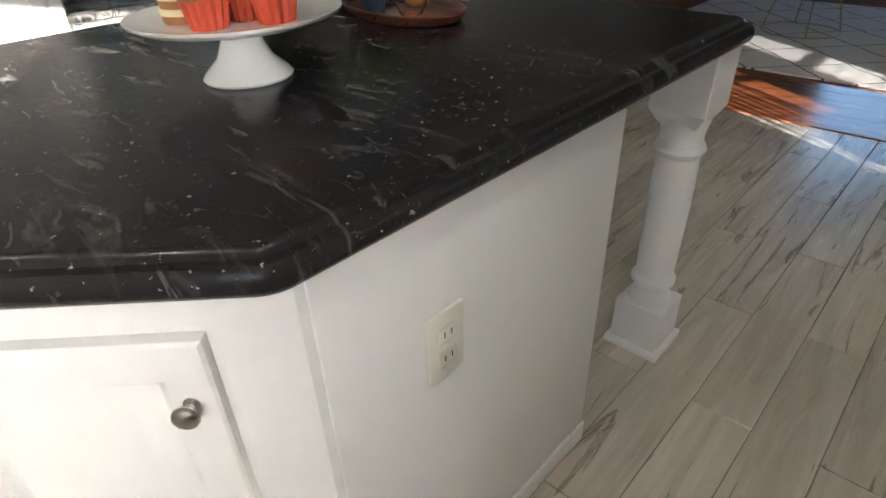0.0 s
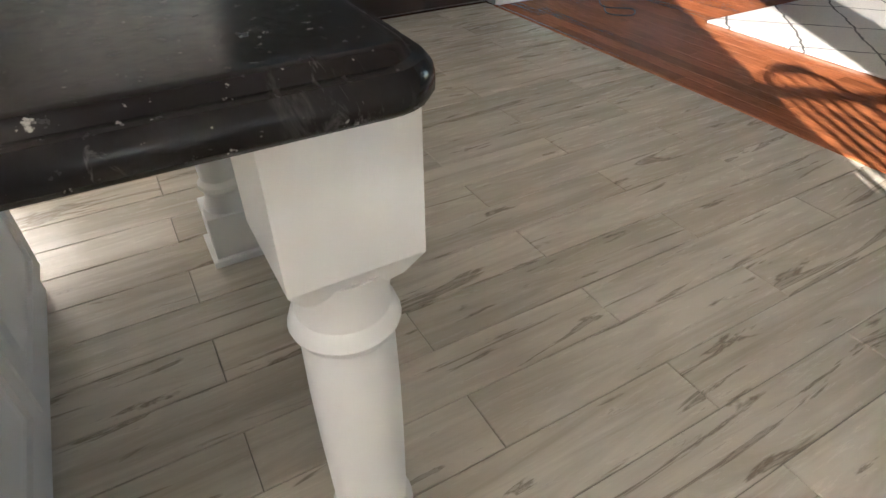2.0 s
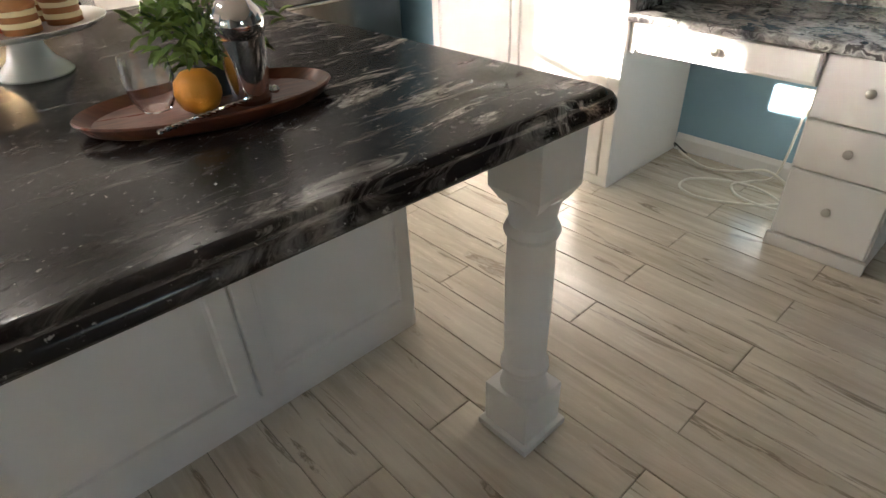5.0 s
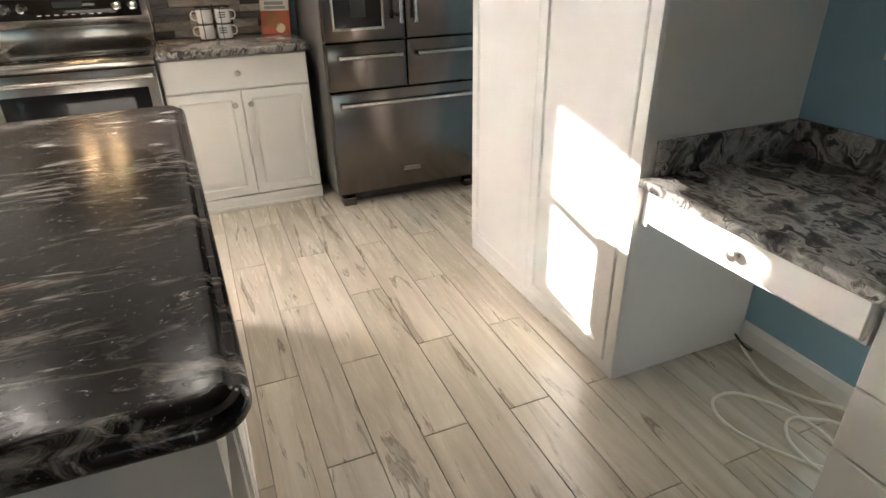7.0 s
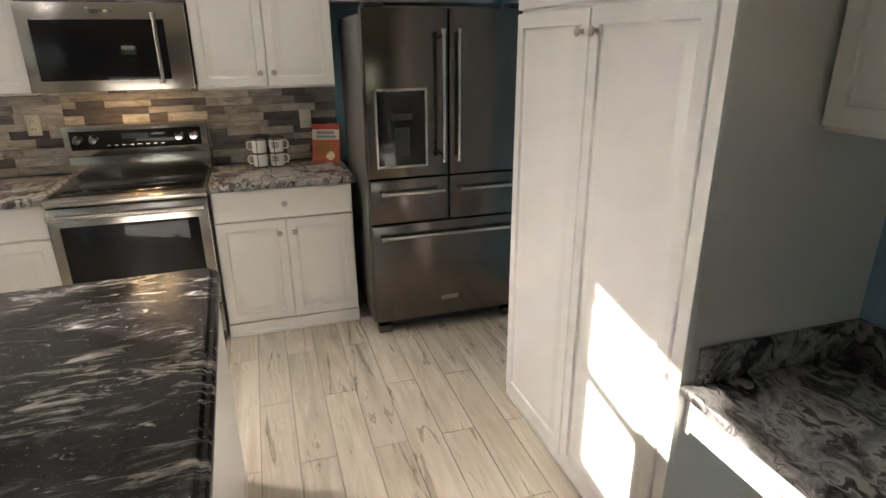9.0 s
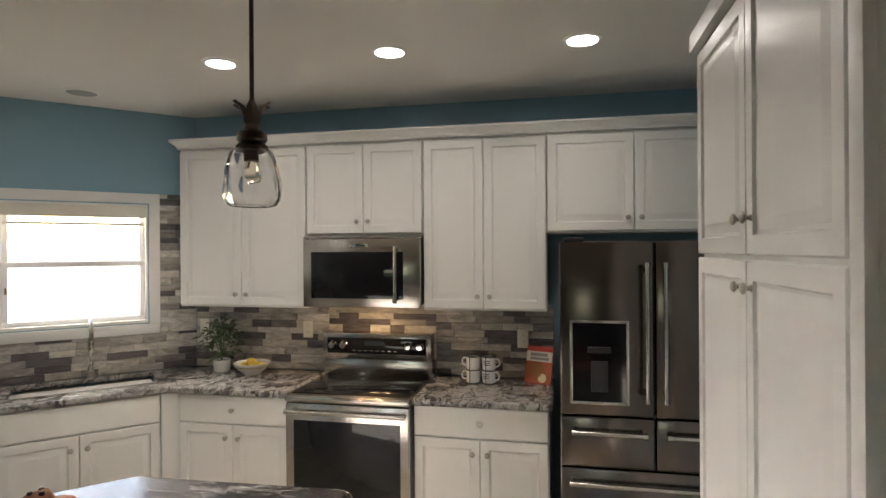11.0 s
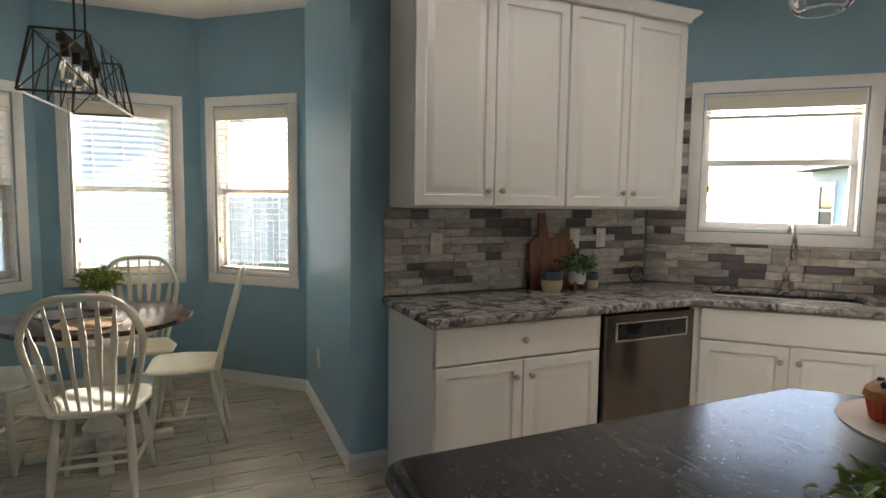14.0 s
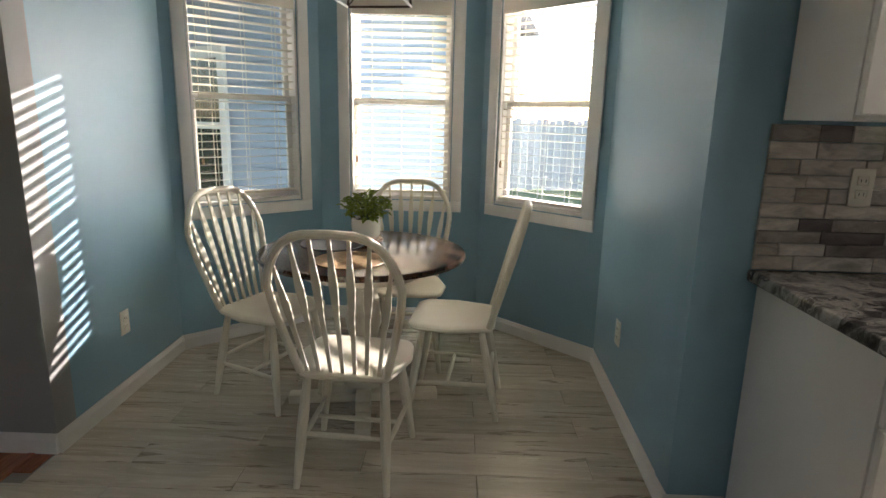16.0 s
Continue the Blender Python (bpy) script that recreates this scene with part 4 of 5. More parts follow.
# south face: two wide panels
mS, LS = along(body[0], body[1])
for a, b in ((0.012, 0.612), (0.619, LS - 0.004)):
    sub("back_panel", panel_mesh(b - a, 0.745), WHITE, isl, mS @ pose(a, -0.0205, 0.09), "", 25)
# east face: smooth panel
mE, LE = along(body[1], body[2])
sub("side_panel", boxes((0.0, LE, -0.006, -0.0005, 0.061, 0.857), bev=0.002), WHITE, isl, mE)
# west face: smooth panel with a corner stile
mW, LW = along(body[4], body[0])
sub("side_panel", boxes((0.012, LW + 0.055, -0.006, -0.0005, 0.061, 0.857), (LW + 0.0005, LW + 0.055, -0.0005, 0.022, 0.0, 0.857), bev=0.002), WHITE, isl, mW)
sub("plinth", boxes((LW, LW + 0.058, -0.012, -0.0065, 0.0, 0.06), bev=0.002), WHITE, isl, mW)


def leg(x, y):
    g = thing("island_leg", pose(x, y, 0), "white turned wooden leg under the island's overhang", "table leg", "island legs")
    s = 0.07
    part("foot_block", boxes((-0.081, 0.081, -0.081, 0.081, 0.0, 0.022), (-s + 0.002, s - 0.002, -s + 0.002, s - 0.002, 0.022, 0.155), bev=0.003), WHITE, g)
    prof = [(0.060, 0.152), (0.056, 0.170), (0.050, 0.185), (0.048, 0.205), (0.052, 0.212), (0.059, 0.220), (0.059, 0.232), (0.053, 0.240), (0.049, 0.246)]
    prof += [(0.0505, 0.27), (0.053, 0.40), (0.0535, 0.50), (0.052, 0.582), (0.050, 0.594), (0.057, 0.602), (0.061, 0.612), (0.057, 0.624), (0.051, 0.630), (0.050, 0.648), (0.054, 0.670), (0.060, 0.695)]
    part("turned_shaft", lathe([(0, 0.152)] + prof + [(0, 0.70)], 32), WHITE, g)
    t = 0.066
    rings = [[(-c, -c, z), (c, -c, z), (c, c, z), (-c, c, z)] for z, c in ((0.672, 0.040), (0.684, 0.050), (0.714, t), (0.8575, t))]
    part("top_block", loft(rings), WHITE, g, smooth=20)
    return g


leg(-0.243, -3.345)
leg(0.808, -3.356)
ou = thing("power_outlet", pose(-0.3015, -2.44, 0.635, 0, 0, -90), "ivory double power outlet on the island's side", "outlet", "outlets")


def outlet_parts(g, w=0.072, h=0.118, kind="outlet"):
    part("plate", boxes((-w / 2, w / 2, -0.006, 0.0, -h / 2, h / 2), bev=0.003), PLATE, g)
    if kind == "outlet":
        for z in (-0.021, 0.021):
            s = part("socket", boxes((-0.017, 0.017, -0.0085, -0.005, z - 0.014, z + 0.014), bev=0.003), PLATE, g)
            part("slot", boxes((-0.008, -0.006, -0.0092, -0.008, z - 0.004, z + 0.006), (0.006, 0.008, -0.0092, -0.008, z - 0.004, z + 0.006)), INK, s, smooth=None)
    else:
        part("rocker", boxes((-0.016, 0.016, -0.010, -0.005, -0.033, 0.033), bev=0.002), PLATE, g)


outlet_parts(ou)


def outlet(m, label, kind="outlet"):
    g = thing("power_outlet" if kind == "outlet" else "light_switch", m, label, "outlet" if kind == "outlet" else "switch", "outlets" if kind == "outlet" else "switches")
    outlet_parts(g, kind=kind)
    return g


TZ = 0.013
outlet(pose(WX + TZ, -2.53, 1.185, 0, 0, 90), "ivory power outlet on the stone backsplash")
outlet(pose(WX + TZ, -1.62, 1.20, 0, 0, 90), "ivory light switch on the stone backsplash", "switch")
outlet(pose(WX + TZ, -1.42, 1.20, 0, 0, 90), "ivory light switch on the stone backsplash", "switch")
outlet(pose(-0.155, -TZ, 1.20), "ivory power outlet beside the range")
outlet(pose(1.345, -TZ, 1.17), "ivory power outlet beside the fridge")
outlet(pose(-0.97, -TZ, 1.20), "ivory light switch beside the sink window", "switch")
outlet(pose(EX - 0.001, -3.0, 1.12, 0, 0, -90), "ivory light switch on the blue wall above the desk", "switch")
outlet(pose(EX - 0.001, -3.30, 0.36, 0, 0, -90), "ivory power outlet under the desk")
outlet(pose(-2.86, NOOK_S + 0.001, 0.37, 0, 0, 180), "ivory power outlet low on the nook wall")
outlet(pose(-2.82, NOOK_N - 0.001, 0.41, 0, 0, 0), "ivory power outlet low on the nook wall")


# breakfast nook ---------------------------------------------------------------
def chair_proto(m):
    c = thing("dining_chair", m, "cream painted bow-back wooden chair with arrow spindles by the round table", "chair", "chairs round the table")
    outline = [(-0.17, -0.19), (0.17, -0.19), (0.225, 0.02), (0.20, 0.21), (-0.20, 0.21), (-0.225, 0.02)]
    part("seat", slab(outline, 0.07, [(0.03, 0.422), (0.006, 0.430), (0.0, 0.440), (0.004, 0.449), (0.018, 0.455), (0.05, 0.452)], 5), CREAM, c)
    for sx_ in (-1, 1):
        for y0, y1 in ((0.14, 0.20), (-0.13, -0.215)):
            pts = [Vector((sx_ * 0.145, y0, 0.43)).lerp(Vector((sx_ * (0.20 if y1 > 0 else 0.172), y1, 0.0)), k / 6) for k in range(7)]
            part("leg", tube(pts, 0.016, 10, radii=[0.014, 0.017, 0.020, 0.0205, 0.018, 0.015, 0.012]), CREAM, c)
        part("side_stretcher", tube([(sx_ * 0.178, 0.176, 0.17), (sx_ * 0.170, 0.0, 0.17), (sx_ * 0.161, -0.181, 0.17)], 0.01, 8, radii=[0.008, 0.012, 0.008]), CREAM, c)
    part("back_stretcher", tube([(-0.159, -0.175, 0.205), (0, -0.175, 0.205), (0.159, -0.175, 0.205)], 0.01, 8, radii=[0.008, 0.0115, 0.008]), CREAM, c)
    part("cross_stretcher", tube([(-0.170, 0.02, 0.17), (0, 0.02, 0.17), (0.170, 0.02, 0.17)], 0.01, 8, radii=[0.008, 0.0115, 0.008]), CREAM, c)

    def back(s, z):
        """y of the back's plane at height z."""
        return -0.165 - (z - 0.45) * 0.27

    bow = []
    for k in range(25):
        a = math.pi * (k / 24)
        x = -math.copysign(abs(math.cos(a)) ** 0.55, math.cos(a))
        zz = math.sin(a)
        w = 0.165 + 0.100 * min(1, zz * 1.6)
        z = 0.45 + 0.545 * (zz ** 0.85)
        bow.append((x * w if k not in (0, 24) else x * 0.16, back(0, z), z))
    part("bow", tube(bow, 0.0155, 10), CREAM, c)
    for i in range(7):
        u = (i - 3) / 3
        xb, xt = u * 0.132, u * 0.200
        zt = 0.45 + 0.545 * (max(0.05, 1 - (abs(xt) / 0.255) ** 3.4)) ** 0.43
        rings = []
        for k, wd in ((0.0, 0.011), (0.25, 0.0125), (0.45, 0.014), (0.56, 0.021), (0.66, 0.024), (0.80, 0.016), (0.9, 0.0105), (1.0, 0.010)):
            z = 0.45 + (zt - 0.45) * k
            x = xb + (xt - xb) * k
            y = back(0, z)
            hw, ht = wd / 1.0 * 0.62, 0.0055
            rings.append([(x - hw, y - ht, z), (x + hw, y - ht, z), (x + hw, y + ht, z), (x - hw, y + ht, z)])
        part("spindle", loft(rings), CREAM, c, smooth=30)
    return c


ch = chair_proto(pose(-2.365, -4.15, 0, 0, 0, 85))
copy_thing(ch, pose(-2.90, -3.755, 0, 0, 0, 174))
copy_thing(ch, pose(-2.95, -4.67, 0, 0, 0, -24))
copy_thing(ch, pose(-3.40, -4.04, 0, 0, 0, -90))

TC = (-2.88, -4.20)
tb = thing("dining_table", pose(TC[0], TC[1], 0), "round pedestal table with a dark espresso top and cream base", "table")
part("tabletop", lathe([(0, 0.728), (0.455, 0.728), (0.474, 0.733), (0.480, 0.745), (0.474, 0.757), (0.462, 0.760), (0, 0.760)], 56), TABLEWOOD, tb, "dark espresso stained round top")
part("apron", lathe([(0.30, 0.66), (0.30, 0.7275), (0.285, 0.7275), (0.285, 0.66), (0.30, 0.66)], 40), CREAM, tb)
part("column", lathe([(0, 0.10), (0.10, 0.10), (0.10, 0.14), (0.07, 0.18), (0.062, 0.30), (0.085, 0.42), (0.075, 0.52), (0.055, 0.58), (0.09, 0.64), (0.11, 0.7275), (0, 0.7275)], 24), CREAM, tb)
for k in range(2):
    part("foot", boxes((-0.36, 0.36, -0.035, 0.035, 0.0, 0.045), (-0.22, 0.22, -0.035, 0.035, 0.045, 0.10), bev=0.008), CREAM, tb, "", (0, 0, 0.0005 * k), (0, 0, 8 + 90 * k))


def leaf_mesh(L, W, fold=0.15):
    bm = bmesh.new()
    ks = [(0, 0), (0.25, 0.8), (0.55, 1.0), (0.8, 0.6), (1.0, 0.0)]
    mid = [bm.verts.new((0, L * k, -0.25 * L * k * k)) for k, _ in ks]
    for s in (-1, 1):
        side = [bm.verts.new((s * W / 2 * w, L * k, -0.25 * L * k * k + fold * W * w)) for k, w in ks[1:-1]]
        ch_ = [mid[0]] + side + [mid[-1]]
        for i in range(len(ks) - 1):
            q = [mid[i], ch_[i], ch_[i + 1], mid[i + 1]]
            q = list(dict.fromkeys(q))
            if len(q) > 2:
                bm.faces.new(q)
    return bm


def foliage(parent, material, n, r, h, z0, L, W, seed, name="foliage", droop=0.3):
    """Sprigs of small leaves, joined, with an uneven outline."""
    rnd = random.Random(seed)
    out = bmesh.new()
    base = finish("leaf_unit", leaf_mesh(1, 1), material)
    src = [v.co.copy() for v in base.vertices]
    faces = [tuple(p.vertices) for p in base.polygons]
    for i in range(n):
        a = rnd.uniform(0, 2 * math.pi)
        q = rnd.random() ** 0.6
        t = rnd.random() ** 0.7
        rad = r * q * (0.55 + 0.45 * t) * rnd.uniform(0.75, 1.12)
        p = Vector((math.cos(a) * rad, math.sin(a) * rad, z0 + h * t * (1.08 - 0.5 * q * q)))
        m = Matrix.Translation(p) @ pose(0, 0, 0, rnd.uniform(-50, 50) + 20, rnd.uniform(-40, 40), math.degrees(a) - 90 + rnd.uniform(-60, 60))
        k = rnd.uniform(0.7, 1.25)
        vs = [out.verts.new(m @ Vector((v.x * W * k, v.y * L * k, v.z * L * k))) for v in src]
        for f in faces:
            out.faces.new([vs[j] for j in f])
    bpy.data.meshes.remove(base)
    st = bmesh.new()
    for i in range(max(5, n // 14)):
        a = rnd.uniform(0, 2 * math.pi)
        e = r * rnd.uniform(0.2, 0.8)
        tube([(0, 0, z0 - 0.03), (math.cos(a) * e * 0.4, math.sin(a) * e * 0.4, z0 + h * 0.5), (math.cos(a) * e, math.sin(a) * e, z0 + h * rnd.uniform(0.7, 0.95))], 0.0016, 5, st)
    part("stem", st, LEAF, parent)
    return part(name, out, material, parent, smooth=None)


def pot(profile, material, parent, name="pot"):
    return part(name, lathe(profile, 28), material, parent)


pl = thing("potted_plant", pose(-3.04, -4.21, 0.781), "bushy yellow-green plant in a white ceramic pot on a wooden stand", "plant")
pot([(0, 0.0), (0.055, 0.0), (0.068, 0.02), (0.073, 0.075), (0.070, 0.10), (0.064, 0.10), (0.064, 0.085), (0, 0.085)], CERAMIC, pl)
part("soil", lathe([(0, 0.088), (0.062, 0.088), (0.062, 0.086), (0, 0.086)], 20), SOIL, pl)
foliage(pl, LEAFY, 330, 0.118, 0.13, 0.085, 0.036, 0.02, 4)
st = thing("plant_stand", pose(-3.04, -4.21, 0.7605), "small round wooden stand under the potted plant", "stand")
part("disc", lathe([(0, 0.008), (0.08, 0.008), (0.084, 0.013), (0.08, 0.0195), (0, 0.0195)], 28), BOARDWOOD, st)
for k in range(3):
    a = k * 2.094
    part("foot", lathe([(0, 0), (0.009, 0), (0.009, 0.008), (0, 0.008)], 10), BOARDWOOD, st, "", (0.06 * math.cos(a), 0.06 * math.sin(a), 0))
solid("placemat", lathe([(0, 0.0), (0.155, 0.0), (0.157, 0.002), (0.155, 0.004), (0, 0.004)], 40), SLATE, "round slate grey woven placemat on the table", "placemat", pose(-2.98, -4.36, 0.7605))
solid("placemat", lathe([(0, 0.0), (0.155, 0.0), (0.157, 0.002), (0.155, 0.004), (0, 0.004)], 40), CANE, "round tan woven placemat on the table", "placemat", pose(-2.66, -4.22, 0.7605))

# chandelier over the table: open truss frame with a row of bulbs
cl = thing("linear_chandelier", pose(-2.95, -4.24, 1.905, 0, 0, -7), "dark metal open-frame linear chandelier with glass bulbs over the table", "chandelier")
CHL, HT = 0.42, 0.30
wb, wt = 0.165, 0.115
for sgn in (-1, 1):
    e = bmesh.new()
    P = [(sgn * CHL, -wb, 0), (sgn * CHL, wb, 0), (sgn * (CHL - 0.05), wt, HT), (sgn * (CHL - 0.05), -wt, HT)]
    for i in range(4):
        tube([P[i], P[(i + 1) % 4]], 0.0065, 6, e)
    tube([P[0], P[2]], 0.0035, 6, e)
    tube([P[1], P[3]], 0.0035, 6, e)
    part("end_frame", e, BRONZE, cl)
for y, z, l in ((-wb, 0, CHL), (wb, 0, CHL), (-wt, HT, CHL - 0.05), (wt, HT, CHL - 0.05)):
    part("rail", tube([(-l, y, z), (l, y, z)], 0.0065, 6), TRIM if z == 0 else BRONZE, cl)
for y, z in ((-1, 0), (1, 0)):
    for k in range(4):
        x0 = -CHL + k * CHL / 2
        part("strut", tube([(x0, y * wb, 0), (x0 + CHL / 4, y * (wt + 0.003), HT)], 0.0035, 6), BRONZE, cl)
        part("strut", tube([(x0 + CHL / 4, y * (wt + 0.003), HT), (x0 + CHL / 2, y * wb, 0)], 0.0035, 6), BRONZE, cl)
part("spine", boxes((-0.34, 0.34, -0.02, 0.02, HT - 0.05, HT - 0.01), (-CHL + 0.05, CHL - 0.05, -0.008, 0.008, HT - 0.008, HT + 0.006), bev=0.003), BRONZE, cl)
for k in range(4):
    x = -0.27 + 0.18 * k
    s = part("socket", lathe([(0, -0.11), (0.019, -0.11), (0.022, -0.05), (0.014, -0.045), (0, -0.045)], 14), BRONZE, cl, "", (x, 0, HT))
    part("bulb", lathe([(0, -0.235), (0.018, -0.232), (0.030, -0.215), (0.034, -0.19), (0.026, -0.15), (0.014, -0.12), (0, -0.115)], 16), BULBGLOW, s, "clear glass bulb")
for x in (-0.10, 0.10):
    part("hanger", tube([(x, 0, HT), (x, 0, CEIL - 1.905 - 0.02)], 0.006, 8), BRONZE, cl)
part("canopy", boxes((-0.16, 0.16, -0.055, 0.055, CEIL - 1.905 - 0.025, CEIL - 1.905 - 0.001), bev=0.006), BRONZE, cl)


# pendants over the island -------------------------------------------------------
def pendant(x, y, top):
    g = thing("pendant_light", pose(x, y, top), "pineapple-shaped swirled glass pendant with a dark bronze crown", "pendant light", "island pendants")
    part("canopy", lathe([(0, 0), (0.065, 0), (0.065, -0.012), (0.045, -0.028), (0.012, -0.034), (0, -0.034)], 24), BRONZE, g, "", (0, 0, CEIL - top - 0.001))
    part("rod", tube([(0, 0, -0.03), (0, 0, CEIL - top - 0.03)], 0.0055, 10), BRONZE, g)
    for k in range(6):
        b = bmesh.new()
        rr = [(0.010, -0.055, 0.013), (0.014, -0.03, 0.015), (0.026, -0.008, 0.012), (0.046, 0.004, 0.004)]
        rings = []
        for r_, z, w in rr:
            rings.append([(r_, -w, z), (r_ + 0.004, 0, z - 0.003), (r_, w, z), (r_ - 0.003, 0, z + 0.002)])
        part("crown_leaf", loft(rings, True, b), BRONZE, g, "", (0, 0, 0), (0, 0, 60 * k))
    part("cap", lathe([(0, -0.045), (0.016, -0.045), (0.020, -0.06), (0.034, -0.068), (0.036, -0.085), (0.030, -0.092), (0.038, -0.10), (0.036, -0.112), (0, -0.112)], 24), BRONZE, g)
    prof = [(0.034, -0.104), (0.047, -0.112), (0.056, -0.130), (0.062, -0.155), (0.066, -0.185), (0.067, -0.208), (0.064, -0.226), (0.055, -0.240), (0.049, -0.244)]
    bmG = bmesh.new()
    n = 40
    outer, inner = [], []
    for r_, z in prof:
        f = (z + 0.104) / 0.14
        outer.append([(r_ * (1 + 0.035 * math.cos(10 * (2 * math.pi * i / n) + 5 * f)) * math.cos(2 * math.pi * i / n), r_ * (1 + 0.035 * math.cos(10 * (2 * math.pi * i / n) + 5 * f)) * math.sin(2 * math.pi * i / n), z) for i in range(n)])
        inner.append([((r_ - 0.0025) * math.cos(2 * math.pi * i / n), (r_ - 0.0025) * math.sin(2 * math.pi * i / n), z) for i in range(n)])
    rings = outer + inner[::-1] + [outer[0]]
    loft(rings[:-1], False, bmG)
    sh = part("shade", bmG, GLASS, g, "swirled clear glass shade")
    sh.visible_shadow = False
    sk = part("socket", lathe([(0, -0.112), (0.017, -0.112), (0.017, -0.135), (0, -0.135)], 14), BRONZE, g)
    part("bulb", lathe([(0, -0.19), (0.012, -0.187), (0.018, -0.172), (0.015, -0.15), (0.009, -0.136), (0, -0.1345)], 14), BULBGLOW, sk, "small clear bulb")
    return g


pendant(-0.165, -2.395, 2.125)
pendant(0.875, -2.525, 2.105)

# on the island -------------------------------------------------------------------
IT = 0.9075
cs = thing("cake_stand", pose(0.185, -2.495, IT), "white ceramic pedestal cake stand on the island", "cake stand")
part("pedestal", lathe([(0, 0), (0.072, 0), (0.074, 0.004), (0.066, 0.014), (0.045, 0.034), (0.034, 0.060), (0.036, 0.082), (0, 0.083)], 32), CERAMIC, cs)
part("plate", lathe([(0, 0.083), (0.10, 0.084), (0.155, 0.093), (0.166, 0.100), (0.168, 0.105), (0.160, 0.104), (0.15, 0.100), (0.10, 0.093), (0, 0.092)], 48), CERAMIC, cs)
PZ = IT + 0.0935
rnd = random.Random(11)
for k, (x, y, kind_) in enumerate([(-0.085, -0.02, 'm'), (-0.035, 0.065, 'm'), (0.05, 0.06, 'j'), (0.0, -0.055, 'j'), (0.085, -0.02, 'j'), (-0.02, -0.005, 'm')]):
    m_ = pose(0.185 + x, -2.495 + y, PZ + (0.0 if k != 5 else 0.0), 0, 0, rnd.uniform(0, 90))
    if kind_ == 'm':
        g = thing("muffin", m_, "fruit muffin in a red paper wrapper on the cake stand", "muffin", "cakes on the stand")
        b = bmesh.new()
        n = 28
        rings = [[((r_ + 0.0018 * (1 if i % 2 else -1)) * math.cos(2 * math.pi * i / n), (r_ + 0.0018 * (1 if i % 2 else -1)) * math.sin(2 * math.pi * i / n), z) for i in range(n)] for r_, z in ((0.026, 0.0), (0.036, 0.045))]
        part("wrapper", loft(rings, True, b), FOODRED, g, "pleated red paper wrapper", smooth=None)
        dome = lathe([(0.037, 0.042), (0.043, 0.049), (0.040, 0.062), (0.026, 0.074), (0, 0.078)], 20)
        for v in dome.verts:
            v.co *= 1 + 0.10 * noise.noise(v.co * 60 + Vector((k * 3.1, 0, 0)))
        part("top", dome, FOODBROWN, g)
        for j in range(3):
            a = j * 2.1 + k
            part("berry", lathe([(0, -0.008), (0.007, -0.004), (0.009, 0.002), (0.006, 0.008), (0, 0.009)], 10), FOODDARK, g, "", (0.018 * math.cos(a), 0.018 * math.sin(a), 0.074))
    else:
        g = thing("layer_cake", m_, "small round cake with cream layers on the cake stand", "cake", "cakes on the stand")
        z = 0.0
        for j, (hh, mt, rr) in enumerate([(0.012, FOODBROWN, 0.034), (0.010, FOODCREAM, 0.0355), (0.012, FOODBROWN, 0.034), (0.010, FOODCREAM, 0.0355)]):
            part("layer", lathe([(0, z), (rr, z), (rr + 0.001, z + hh / 2), (rr, z + hh), (0, z + hh)], 22), mt, g, "cream layer" if mt == FOODCREAM else "sponge layer")
            z += hh
        dome = lathe([(0.036, z), (0.039, z + 0.008), (0.034, z + 0.020), (0.018, z + 0.028), (0, z + 0.030)], 20)
        for v in dome.verts:
            v.co += Vector((0, 0, 1)) * 0.004 * noise.noise(v.co * 70 + Vector((k * 2.1, 5, 0)))
        part("top", dome, FOODBROWN, g)

TRX, TRY = 0.350, -3.005
tray = thing("serving_tray", pose(TRX, TRY, IT, 0, 0, -13), "oval reddish wooden tray with a raised rim on the island", "tray")
oval = [(0.215 * math.cos(2 * math.pi * i / 48), 0.118 * math.sin(2 * math.pi * i / 48)) for i in range(48)]
part("dish", loft([[(x * k, y * k, z) for x, y in oval] for k, z in ((0.86, 0.0), (0.93, 0.006), (1.0, 0.024), (0.985, 0.027), (0.95, 0.022), (0.88, 0.011), (0.01, 0.010))]), TRAYWOOD, tray)
TRZ = IT + 0.0105
shk = thing("cocktail_shaker", pose(0.408, -3.045, TRZ), "polished steel cocktail shaker with ribbed body on the tray", "shaker")
body_p = [(0, 0), (0.030, 0.0), (0.032, 0.004)]
for k in range(16):
    body_p += [(0.0325 + 0.0075 * (k / 16), 0.006 + 0.0068 * k), (0.0337 + 0.0075 * (k / 16), 0.0094 + 0.0068 * k)]
part("tumbler", lathe(body_p + [(0.0425, 0.118), (0.043, 0.128), (0, 0.128)], 32), CHROME, shk)
part("shoulder", lathe([(0.0435, 0.126), (0.0445, 0.134), (0.040, 0.150), (0.027, 0.165), (0.0245, 0.168), (0, 0.168)], 32), CHROME, shk)
part("cap", lathe([(0.0235, 0.166), (0.0240, 0.172), (0.0215, 0.222), (0.0195, 0.226), (0, 0.227)], 28), CHROME, shk)
orng = solid("orange", lathe([(0, 0), (0.015, 0.002), (0.029, 0.012), (0.0365, 0.028), (0.0375, 0.038), (0.034, 0.055), (0.022, 0.068), (0.008, 0.072), (0, 0.0715)], 28), ORANGE, "whole orange on the tray", "orange", pose(0.322, -3.035, TRZ))
pl2 = thing("potted_plant", pose(0.388, -2.955, TRZ), "leafy green herb plant in a small dark pot on the tray", "plant")
pot([(0, 0), (0.026, 0), (0.034, 0.055), (0.031, 0.055), (0, 0.05)], NAVY, pl2)
